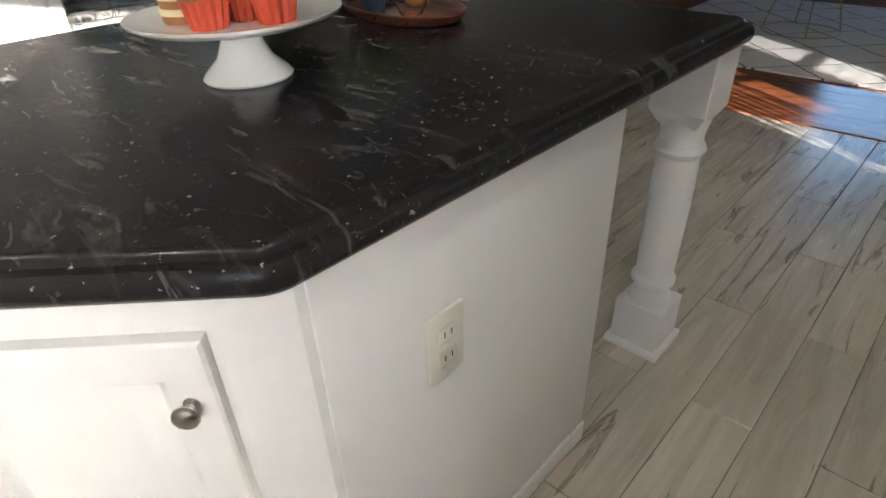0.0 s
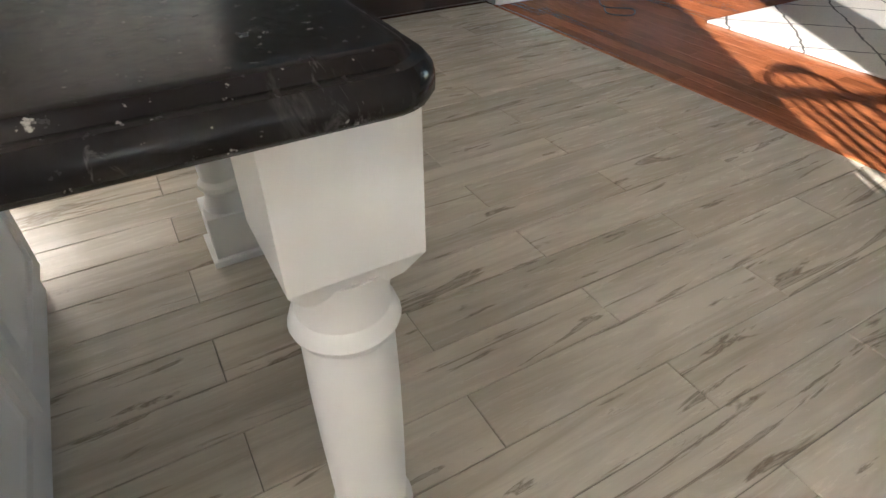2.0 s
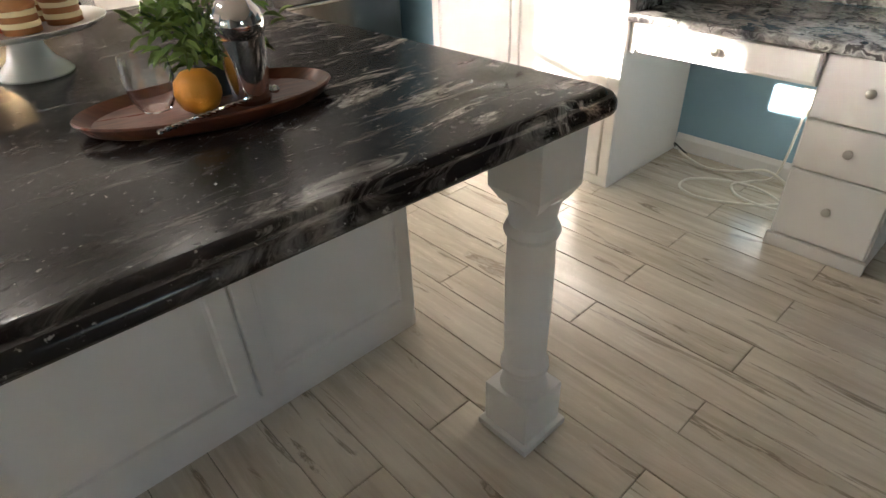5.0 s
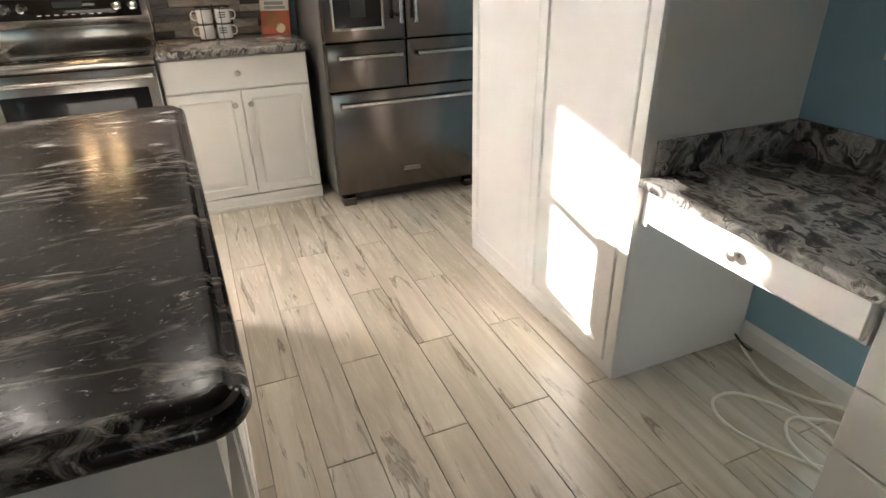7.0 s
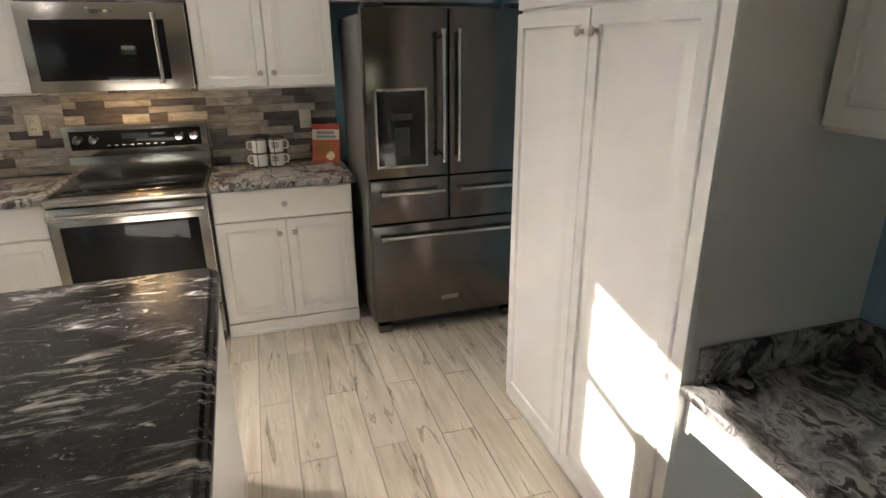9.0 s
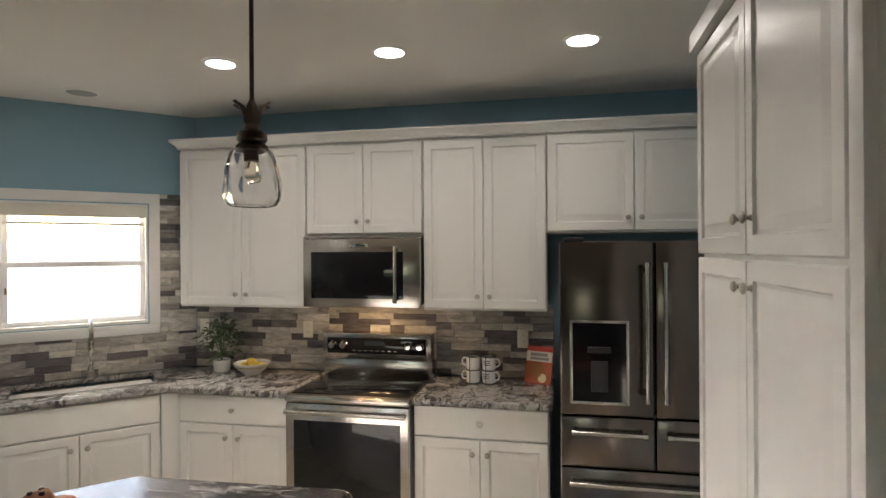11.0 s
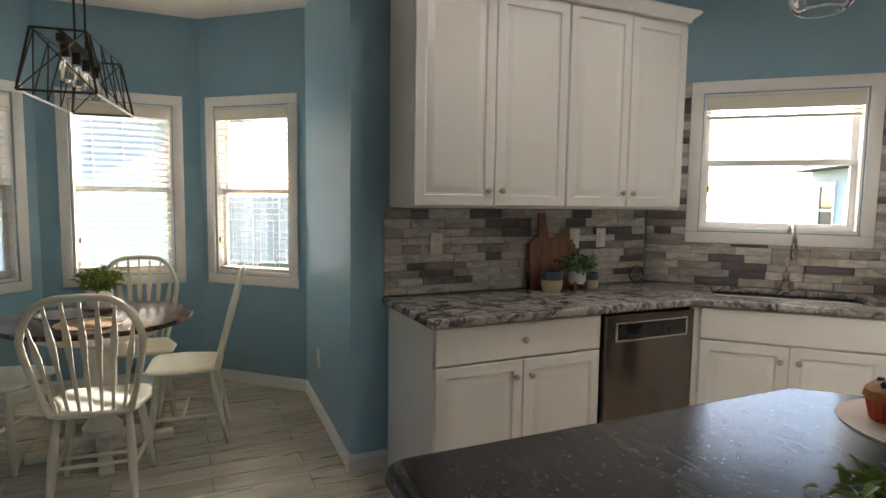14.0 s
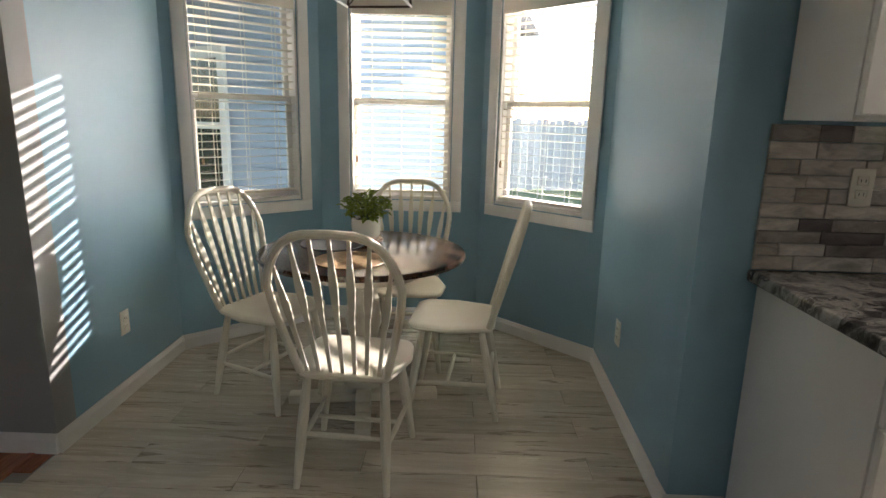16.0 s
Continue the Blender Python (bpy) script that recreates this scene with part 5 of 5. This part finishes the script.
foliage(pl2, paint("leaf_herb", (0.20, 0.31, 0.07), 0.5, 0.35, 14, 0.05), 340, 0.118, 0.125, 0.05, 0.034, 0.013, 8)
gl = thing("drinking_glass", pose(0.272, -2.965, TRZ), "empty clear stemless glass on the tray", "glass")
g_ = part("bowl", lathe([(0, 0.003), (0.024, 0.003), (0.036, 0.025), (0.040, 0.055), (0.037, 0.095), (0.0355, 0.095), (0.0385, 0.055), (0.0345, 0.026), (0.022, 0.006), (0, 0.006)], 28), GLASS, gl)
g_.visible_shadow = False
spn = thing("bar_spoon", pose(0.330, -3.088, TRZ + 0.016, 0, 0, 12), "twisted steel bar spoon lying across the tray", "spoon")
b = bmesh.new()
tw = 64
for s_ in (0, math.pi):
    tube([(-0.11 + 0.22 * i / tw, 0.0022 * math.cos(i * 0.9 + s_), 0.0022 * math.sin(i * 0.9 + s_)) for i in range(tw + 1)], 0.0022, 5, b)
part("handle", b, CHROME, spn)
part("knob_end", lathe([(0, -0.008), (0.006, -0.005), (0.008, 0.0), (0.006, 0.005), (0, 0.008)], 14), CHROME, spn, "", (0.115, 0, 0))

# west counter ----------------------------------------------------------------------
def board(m, w, h, handle, label):
    pts = [(-w / 2, 0), (w / 2, 0), (w / 2, h - 0.03), (w / 2 - 0.03, h), (0.03, h + 0.012), (0.024, h + handle - 0.02), (0.018, h + handle), (-0.018, h + handle), (-0.024, h + handle - 0.02), (-0.03, h + 0.012), (-w / 2 + 0.03, h), (-w / 2, h - 0.03)]
    bm = loft([[(x, y, z) for x, z in pts] for y in (0.0, 0.016)])
    bmesh.ops.bevel(bm, geom=[e for e in bm.edges if e.calc_length() > 0.02 and abs(e.verts[0].co.y - e.verts[1].co.y) < 1e-6], offset=0.003, segments=2, affect='EDGES')
    return solid("cutting_board", bm, BOARDWOOD, label, "cutting board", m)


board(pose(WX + 0.085, -1.86, CT + 0.001, -8, 0, 90), 0.20, 0.29, 0.15, "paddle-shaped acacia cutting board leaning on the backsplash")
board(pose(WX + 0.058, -1.70, CT + 0.001, -8, 0, 90), 0.17, 0.31, 0.0005 + 0.02, "rectangular acacia cutting board leaning on the backsplash")
cn = thing("canister", pose(WX + 0.17, -1.885, CT + 0.0005), "round canister with a navy glazed top and cream base", "canister", "canisters")
part("base", lathe([(0, 0), (0.045, 0), (0.056, 0.018), (0.060, 0.045), (0.060, 0.068), (0, 0.068)], 28), TANCLAY, cn)
part("top_band", lathe([(0.0605, 0.068), (0.060, 0.10), (0.056, 0.115), (0.052, 0.115), (0.054, 0.10), (0, 0.09)], 28), NAVY, cn, "navy glazed band")
c2 = copy_thing(cn, pose(WX + 0.15, -1.60, CT + 0.0005))
c2.scale = (0.8, 0.8, 0.8)
pw = thing("potted_plant", pose(WX + 0.20, -1.735, CT + 0.0005), "trailing green plant in a white pot on wooden feet", "plant")
part("stand", boxes((-0.045, -0.033, -0.045, -0.033, 0, 0.06), (0.033, 0.045, -0.045, -0.033, 0, 0.06), (-0.045, -0.033, 0.033, 0.045, 0, 0.06), (0.033, 0.045, 0.033, 0.045, 0, 0.06), (-0.033, 0.033, -0.006, 0.006, 0.03, 0.042), bev=0.002), BOARDWOOD, pw, "small wooden pot stand")
pot([(0, 0.043), (0.040, 0.043), (0.050, 0.06), (0.052, 0.115), (0.048, 0.115), (0.047, 0.10), (0, 0.10)], CERAMIC, pw)
foliage(pw, LEAF, 230, 0.105, 0.10, 0.10, 0.036, 0.02, 14)
cb = solid("cable", tube([(0.05 * math.cos(a) , -0.01 - 0.004 * a / 6, 0.055 + 0.05 * math.sin(a)) for a in [i * 2 * math.pi / 20 for i in range(19)]], 0.0045, 7), INK, "black coiled cord on the worktop by the backsplash", "cable", pose(WX + 0.05, -1.16, CT + 0.0005, 0, 0, 80))

# north counter ----------------------------------------------------------------------
pn = thing("potted_plant", pose(-0.73, -0.17, CT + 0.0005), "airy grey-green plant in a white pot on the worktop", "plant")
pot([(0, 0), (0.046, 0), (0.054, 0.01), (0.060, 0.085), (0.056, 0.085), (0.052, 0.07), (0, 0.07)], CERAMIC, pn)
part("soil", lathe([(0, 0.072), (0.052, 0.072), (0.052, 0.0705), (0, 0.0705)], 20), SOIL, pn)
foliage(pn, paint("leaf_greygreen", (0.10, 0.15, 0.075), 0.5, 0.35, 9, 0.05), 190, 0.15, 0.27, 0.085, 0.05, 0.02, 21)
bw = thing("fruit_bowl", pose(-0.47, -0.22, CT + 0.0005), "cream striped bowl full of lemons on the worktop", "bowl")
part("bowl", lathe([(0, 0), (0.055, 0), (0.06, 0.008), (0.095, 0.04), (0.120, 0.075), (0.122, 0.082), (0.116, 0.082), (0.09, 0.045), (0.05, 0.014), (0, 0.012)], 36), CERAMIC, bw)
part("stripe", lathe([(0.1070, 0.0545), (0.1135, 0.0635), (0.1145, 0.0635), (0.1080, 0.0545), (0.1070, 0.0545)], 36), TANCLAY, bw, "tan painted stripe")
for k, (x, y, z) in enumerate([(-0.055, 0.0, 0.055), (0.045, 0.035, 0.055), (0.03, -0.05, 0.058), (-0.03, 0.06, 0.058), (0.0, 0.0, 0.085)]):
    solid("lemon", lathe([(0, -0.042), (0.008, -0.037), (0.022, -0.022), (0.028, 0.0), (0.022, 0.022), (0.008, 0.037), (0, 0.042)], 18), LEMON, "yellow lemon in the bowl", "lemon", pose(-0.47 + x, -0.22 + y, CT + z, 80, 0, k * 67), group="lemons")


def mug(m):
    g = thing("mug", m, "white enamel mug with dark lettering bars stacked in a wire rack", "mug", "stacked mugs")
    part("cup", lathe([(0, 0), (0.038, 0), (0.042, 0.004), (0.042, 0.078), (0.0385, 0.078), (0.0385, 0.008), (0, 0.007)], 28), CERAMIC, g)
    part("rim", lathe([(0.0425, 0.075), (0.0435, 0.0775), (0.0425, 0.0795), (0.0385, 0.0795), (0.0385, 0.077), (0.0425, 0.075)], 28), INK, g, "dark enamel rim")
    part("handle", tube([(0.040, 0, 0.066), (0.060, 0, 0.066), (0.070, 0, 0.054), (0.070, 0, 0.032), (0.060, 0, 0.020), (0.040, 0, 0.018)], 0.005, 8), CERAMIC, g)
    lb = bmesh.new()
    for z in (0.030, 0.042, 0.054):
        vs = []
        for a in [(-60 + 60 * i / 6) * math.pi / 180 - math.pi / 3 for i in range(7)]:
            vs.append([lb.verts.new((0.0424 * math.cos(a), 0.0424 * math.sin(a), zz)) for zz in (z, z + 0.005)])
        for a, b_ in zip(vs, vs[1:]):
            lb.faces.new((a[0], b_[0], b_[1], a[1]))
    part("lettering", lb, INK, g, "dark printed bars")
    return g


mg = mug(pose(1.045, -0.20, CT + 0.006, 0, 0, 180))
copy_thing(mg, pose(1.145, -0.20, CT + 0.006, 0, 0, -20))
copy_thing(mg, pose(1.045, -0.20, CT + 0.089, 0, 0, 175))
copy_thing(mg, pose(1.145, -0.20, CT + 0.089, 0, 0, -12))
rk = thing("mug_rack", pose(1.095, -0.20, CT + 0.0005), "black wire rack holding four stacked mugs", "rack")
for x in (-0.05, 0.05):
    for z in (0.003, 0.175):
        part("ring", tube([(x + 0.047 * math.cos(a), 0.047 * math.sin(a), z) for a in [i * 2 * math.pi / 20 for i in range(20)]], 0.0025, 6, closed=True), INK, rk)
    for a in (1.2, 2.6, 4.4):
        part("upright", tube([(x + 0.047 * math.cos(a), 0.047 * math.sin(a), 0.003), (x + 0.047 * math.cos(a), 0.047 * math.sin(a), 0.175)], 0.0022, 6), INK, rk)
part("centre_post", tube([(0, 0, 0.003), (0, 0, 0.19)], 0.003, 6), INK, rk)

bk = thing("cookbook", pose(1.44, -0.155, CT + 0.001, -14, 0, -22), "red and white cookbook standing against the backsplash", "book")
part("pages", boxes((-0.083, 0.083, 0.003, 0.019, 0.003, 0.227)), PAPERW, bk, smooth=None)
cov = part("cover", boxes((-0.087, 0.087, 0.0, 0.003, 0.0, 0.23), (-0.087, 0.087, 0.019, 0.022, 0.0, 0.23), (-0.087, -0.083, 0.003, 0.019, 0.0, 0.23)), REDPAPER, bk, smooth=None)
part("title_panel", boxes((-0.0865, 0.0865, -0.0008, 0.0, 0.135, 0.198)), PAPERW, cov, "cream title panel", smooth=None)
for z0, z1, x1 in ((0.168, 0.187, 0.055), (0.145, 0.161, 0.065)):
    part("title_bar", boxes((-0.06, x1, -0.0014, -0.0007, z0, z1)), GREY, cov, "grey title bar", smooth=None)
part("dish_picture", boxes((-0.0865, 0.0865, -0.0008, 0.0, 0.004, 0.135)), paint("dish_print", (0.50, 0.13, 0.05), 0.4, 0.5, 22, 0.0), cov, "orange-red picture of a dish", smooth=None)
part("dish_plate", lathe([(0, 0.0012), (0.028, 0.0012), (0.028, 0), (0, 0)], 24, axis='y'), FOODCREAM, cov, "small pale printed dish", (0.03, -0.0009, 0.035), smooth=None)
part("dish_bowl", lathe([(0, 0.0012), (0.048, 0.0012), (0.048, 0), (0, 0)], 24, axis='y'), FOODBROWN, cov, "round printed bowl", (-0.01, -0.0009, 0.083), smooth=None)

# cords under the desk ---------------------------------------------------------------
def cord(pts, label, r=0.0055, material=None):
    pv = [Vector(p) for p in pts]
    out = []
    for i in range(len(pv) - 1):
        p0, p1, p2, p3 = pv[max(i - 1, 0)], pv[i], pv[i + 1], pv[min(i + 2, len(pv) - 1)]
        for k in range(8):
            t = k / 8
            out.append(0.5 * ((2 * p1) + (p2 - p0) * t + (2 * p0 - 5 * p1 + 4 * p2 - p3) * t * t + (3 * p1 - p0 - 3 * p2 + p3) * t ** 3))
    out.append(pv[-1])
    return solid("cable", tube(out, r, 7), material or CABLE, label, "cable")


cord([(2.62, -2.82, 0.02), (2.60, -2.88, 0.006), (2.56, -3.00, 0.004), (2.58, -3.12, 0.02), (2.61, -3.24, 0.05), (2.59, -3.36, 0.01), (2.52, -3.42, 0.004)], "thin white cord along the wall under the desk")
cord([(2.50, -3.43, 0.004), (2.36, -3.30, 0.004), (2.27, -3.12, 0.004), (2.30, -3.00, 0.004), (2.40, -2.99, 0.004), (2.48, -3.10, 0.006), (2.50, -3.24, 0.011), (2.45, -3.36, 0.011), (2.40, -3.40, 0.004), (2.36, -3.34, 0.011), (2.38, -3.22, 0.011), (2.46, -3.16, 0.012), (2.56, -3.20, 0.004), (2.62, -3.28, 0.05), (2.665, -3.30, 0.34)], "white power cord lying in loops on the floor under the desk")
cord([(2.63, -2.79, 0.03), (2.60, -2.80, 0.06), (2.61, -2.84, 0.03), (2.64, -2.85, 0.008)], "short dark cable end by the baseboard", 0.004, INK)


# living room and hall ---------------------------------------------------------------
solid("area_rug", boxes((-2.0, 1.62, -9.0, -6.33, 0.0, 0.014), bev=0.005), RUG, "white shag rug with a dark diamond trellis pattern", "rug", pose(0, 0, 0, 0, 0, 0))
at = thing("accent_table", pose(0.52, -7.62, 0.0145), "round brass wire accent table standing on the rug", "side table")
part("base_ring", tube([(0.29 * math.cos(a), 0.29 * math.sin(a), 0.005) for a in [i * 2 * math.pi / 40 for i in range(40)]], 0.005, 8, closed=True), GOLD, at)
for k in range(4):
    a = 0.4 + k * math.pi / 2
    part("leg", tube([(0.29 * math.cos(a), 0.29 * math.sin(a), 0.005), (0.22 * math.cos(a), 0.22 * math.sin(a), 0.28), (0.27 * math.cos(a), 0.27 * math.sin(a), 0.53)], 0.006, 8), GOLD, at)
part("tabletop", lathe([(0, 0.53), (0.30, 0.53), (0.305, 0.54), (0.30, 0.55), (0, 0.55)], 40), GOLD, at)
cord([(2.2, -6.05, 0.004), (2.05, -5.95, 0.004), (1.95, -6.05, 0.004), (2.05, -6.15, 0.004), (2.15, -6.02, 0.010), (2.3, -6.1, 0.004), (2.5, -6.3, 0.004)], "dark cord lying on the oak floor", 0.004, INK)

# outside ----------------------------------------------------------------------------
bm = bmesh.new()
box(bm, -400, 400, -400, 400, -0.9, -0.35)
solid("ground", bm, GRASS, "mown green lawn round the house", "lawn", None, "structure", None)


def fence(x0, y0, x1, y1, n, label):
    d = Vector((x1 - x0, y1 - y0))
    m = Matrix.Translation((x0, y0, -0.35)) @ pose(0, 0, 0, 0, 0, math.degrees(math.atan2(d.y, d.x)))
    f = thing("wooden_fence", m, label, "fence")
    L = d.length
    me = finish("fence_board", boxes((0, L / n - 0.012, 0, 0.02, 0.02, 1.75)), FENCEWOOD)
    for i in range(n):
        part("fence_board", me, FENCEWOOD, f, "", (i * L / n, 0, 0.02 * math.sin(i * 1.9)))
    for z in (0.35, 1.35):
        part("rail", boxes((0, L, 0.021, 0.06, z, z + 0.09)), FENCEWOOD, f, smooth=None)
    for i in range(0, n, 14):
        part("post", boxes((0, 0.09, 0.061, 0.15, 0, 1.8)), FENCEWOOD, f, "", (i * L / n, 0, 0), smooth=None)


fence(-15.0, -14.0, -15.0, 6.0, 120, "pale weathered board fence across the lawn")


def house(m, w, d, h, label, posts, siding=None):
    siding = siding or SIDING
    g = thing("neighbour_house", m, label, "house")
    part("wall", boxes((0, w, 0, d, 0, h)), siding, g, smooth=None)
    lap = bmesh.new()
    for k in range(int(h / 0.18)):
        box(lap, 0, w, -0.018, -0.0005, k * 0.18, k * 0.18 + 0.165)
        box(lap, -0.018, -0.0005, 0, d, k * 0.18, k * 0.18 + 0.165)
    tagged(part("siding_boards", lap, siding, g, "lap siding", smooth=None), kind="stuff")
    rf = bmesh.new()
    rings = [[(-0.5, -0.5, h), (-0.5, d + 0.5, h), (-0.5, d / 2, h + d * 0.28)], [(w + 0.5, -0.5, h), (w + 0.5, d + 0.5, h), (w + 0.5, d / 2, h + d * 0.28)]]
    part("roof", loft(rings, True, rf), ROOFING, g, "grey shingle roof", smooth=None)
    k = max(2, int(w / 2.2))
    for i in range(k):
        x = (i + 0.5) * w / k
        wn = part("window", boxes((x - 0.5, x + 0.5, -0.06, -0.019, 0.9, 1.0), (x - 0.5, x + 0.5, -0.06, -0.019, 2.2, 2.3), (x - 0.5, x - 0.42, -0.06, -0.019, 1.0, 2.2), (x + 0.42, x + 0.5, -0.06, -0.019, 1.0, 2.2), (x - 0.42, x + 0.42, -0.05, -0.019, 1.57, 1.63)), TRIM, g, smooth=None)
        part("pane", boxes((x - 0.42, x + 0.42, -0.03, -0.0195, 1.0, 2.2)), BLACKGLASS, wn, smooth=None)
    for i in range(posts):
        x = i * w / max(1, posts - 1)
        part("porch_post", boxes((x - 0.07, x + 0.07, -1.30, -1.16, 0, h - 0.05)), TRIM, g, "white porch post", smooth=None)
    if posts:
        part("porch_beam", boxes((-0.1, w + 0.1, -1.33, -1.13, h - 0.05, h + 0.12), (-0.1, w + 0.1, -1.33, 0, h + 0.12, h + 0.2)), TRIM, g, smooth=None)
    return g


house(pose(-7.6, -9.6, -0.35, 0, 0, 62), 5.0, 4.0, 2.9, "blue-sided house with white porch posts beside the lawn", 6)
house(pose(-9.2, 11.6, -0.35, 0, 0, -38), 9.0, 6.0, 2.6, "pale sided neighbour house with white windows across the lawn", 0, PALESIDING)


# pieces of floor and walls ----------------------------------------------------
def clip(poly, a, b, c):
    """The part of a polygon in which a x + b y <= c."""
    out = []
    for i, p in enumerate(poly):
        q = poly[(i + 1) % len(poly)]
        dp, dq = a * p[0] + b * p[1] - c, a * q[0] + b * q[1] - c
        if dp <= 0:
            out.append(p)
        if dp * dq < 0:
            t = dp / (dp - dq)
            out.append((p[0] + t * (q[0] - p[0]), p[1] + t * (q[1] - p[1])))
    return out


def plank_mesh(poly):
    k = len(poly)
    cx, cy = sum(p[0] for p in poly) / k, sum(p[1] for p in poly) / k
    def shr(d):
        return [(p[0] - math.copysign(min(d, abs(p[0] - cx)), p[0] - cx), p[1] - math.copysign(min(d, abs(p[1] - cy)), p[1] - cy)) for p in poly]
    return finish("plank", loft([[(x, y, z) for x, y in shr(d)] for d, z in ((0.0013, -0.0049), (0.0013, -0.0015), (0.0030, 0.0))]), PLANK)


PWID, PLEN = 0.1525, 0.915
FULL = plank_mesh([(0, 0), (PWID, 0), (PWID, PLEN), (0, PLEN)])
HIDDEN = [(-2.2, -1.50, -2.75, 0.1), (-2.2, -0.02, -0.6, 0.1), (0.77, 1.5, -0.58, 0.1), (2.1, 2.7, -2.74, -1.68), (-0.28, 0.83, -2.78, -2.25)]
for k in range(-29, 17):
    x = 0.306 + PWID * k
    for n in range(-4, 5):
        y = (-3.205 if k % 2 == 0 else -3.663) + PLEN * n
        rect = [(x, y), (x + PWID, y), (x + PWID, y + PLEN), (x, y + PLEN)]
        if x + PWID / 2 > -2.16:
            rules = [(-1, 0, 2.17), (1, 0, EX - 0.013), (0, 1, 0.0), (0, -1, 5.447)]
        else:
            rules = [(0, 1, NOOK_N + 0.06), (0, -1, -NOOK_S + 0.01), (-1, 0, -BAY_X + 0.01)]
            for (p, q) in ((B3A, B3B), (B1A, B1B)):
                a, b = -(q[1] - p[1]), q[0] - p[0]
                rules.append((a, b, a * p[0] + b * p[1] + 0.01))
        poly = rect
        for a, b, c in rules:
            poly = clip(poly, a, b, c) if poly else poly
        if len(poly) < 3:
            continue
        if any(all(h[0] < px < h[1] and h[2] < py < h[3] for px, py in poly) for h in HIDDEN):
            continue
        area = abs(sum(poly[i][0] * poly[(i + 1) % len(poly)][1] - poly[(i + 1) % len(poly)][0] * poly[i][1] for i in range(len(poly)))) / 2
        if area < 0.002:
            continue
        me = FULL if area > PWID * PLEN * 0.999 else plank_mesh([(px - x, py - y) for px, py in poly])
        part("plank", me, PLANK, FLOOR, "", (x, y, 0))

TILE_CACHE = {}


def tile_mesh(w, h, t):
    key = (round(w, 3), round(h, 3), t)
    if key not in TILE_CACHE:
        bm = loft([[(d, y, d), (w - d, y, d), (w - d, y, h - d), (d, y, h - d)] for d, y in ((0.0008, 0.0), (0.0008, -t + 0.002), (0.0028, -t))])
        TILE_CACHE[key] = finish("tile", bm, TILE)
    return TILE_CACHE[key]


def backsplash(wall_ob, spans, seed):
    """Rows of split-face stone tiles on a wall's face. Spans: (u0, u1, z0, z1) in the wall's own axes."""
    rnd = random.Random(seed)
    for u0, u1, z0, z1 in spans:
        z = z0
        while z < z1 - 0.012:
            h = min(rnd.choice((0.048, 0.048, 0.052, 0.040)), z1 - z)
            u = u0
            first = True
            while u < u1 - 0.002:
                w = rnd.choice((0.10, 0.145, 0.20, 0.20, 0.25))
                if first:
                    w *= rnd.choice((0.5, 1.0))
                    first = False
                if u1 - u - w < 0.05:
                    w = u1 - u
                part("tile", tile_mesh(w, h, rnd.choice((0.008, 0.010, 0.012))), TILE, wall_ob, "", (u, -0.0005, z))
                u += w
            z += h


W = bpy.data.objects
backsplash(W["wall_west"], [(0.178, 1.938, CT + 0.001, UZ)], 3)
backsplash(W["wall_north"], [(0.006, 1.043, CT + 0.001, UZ), (1.043, 1.81, CT + 0.001, 1.40), (1.81, 2.585, CT + 0.001, UZ)], 4)
backsplash(W["wall_northwest"], [(0.004, 1.476, CT + 0.001, SINK_WIN[2]), (0.004, SINK_WIN[0], SINK_WIN[2], SINK_WIN[3]), (SINK_WIN[1], 1.476, SINK_WIN[2], SINK_WIN[3])], 6)
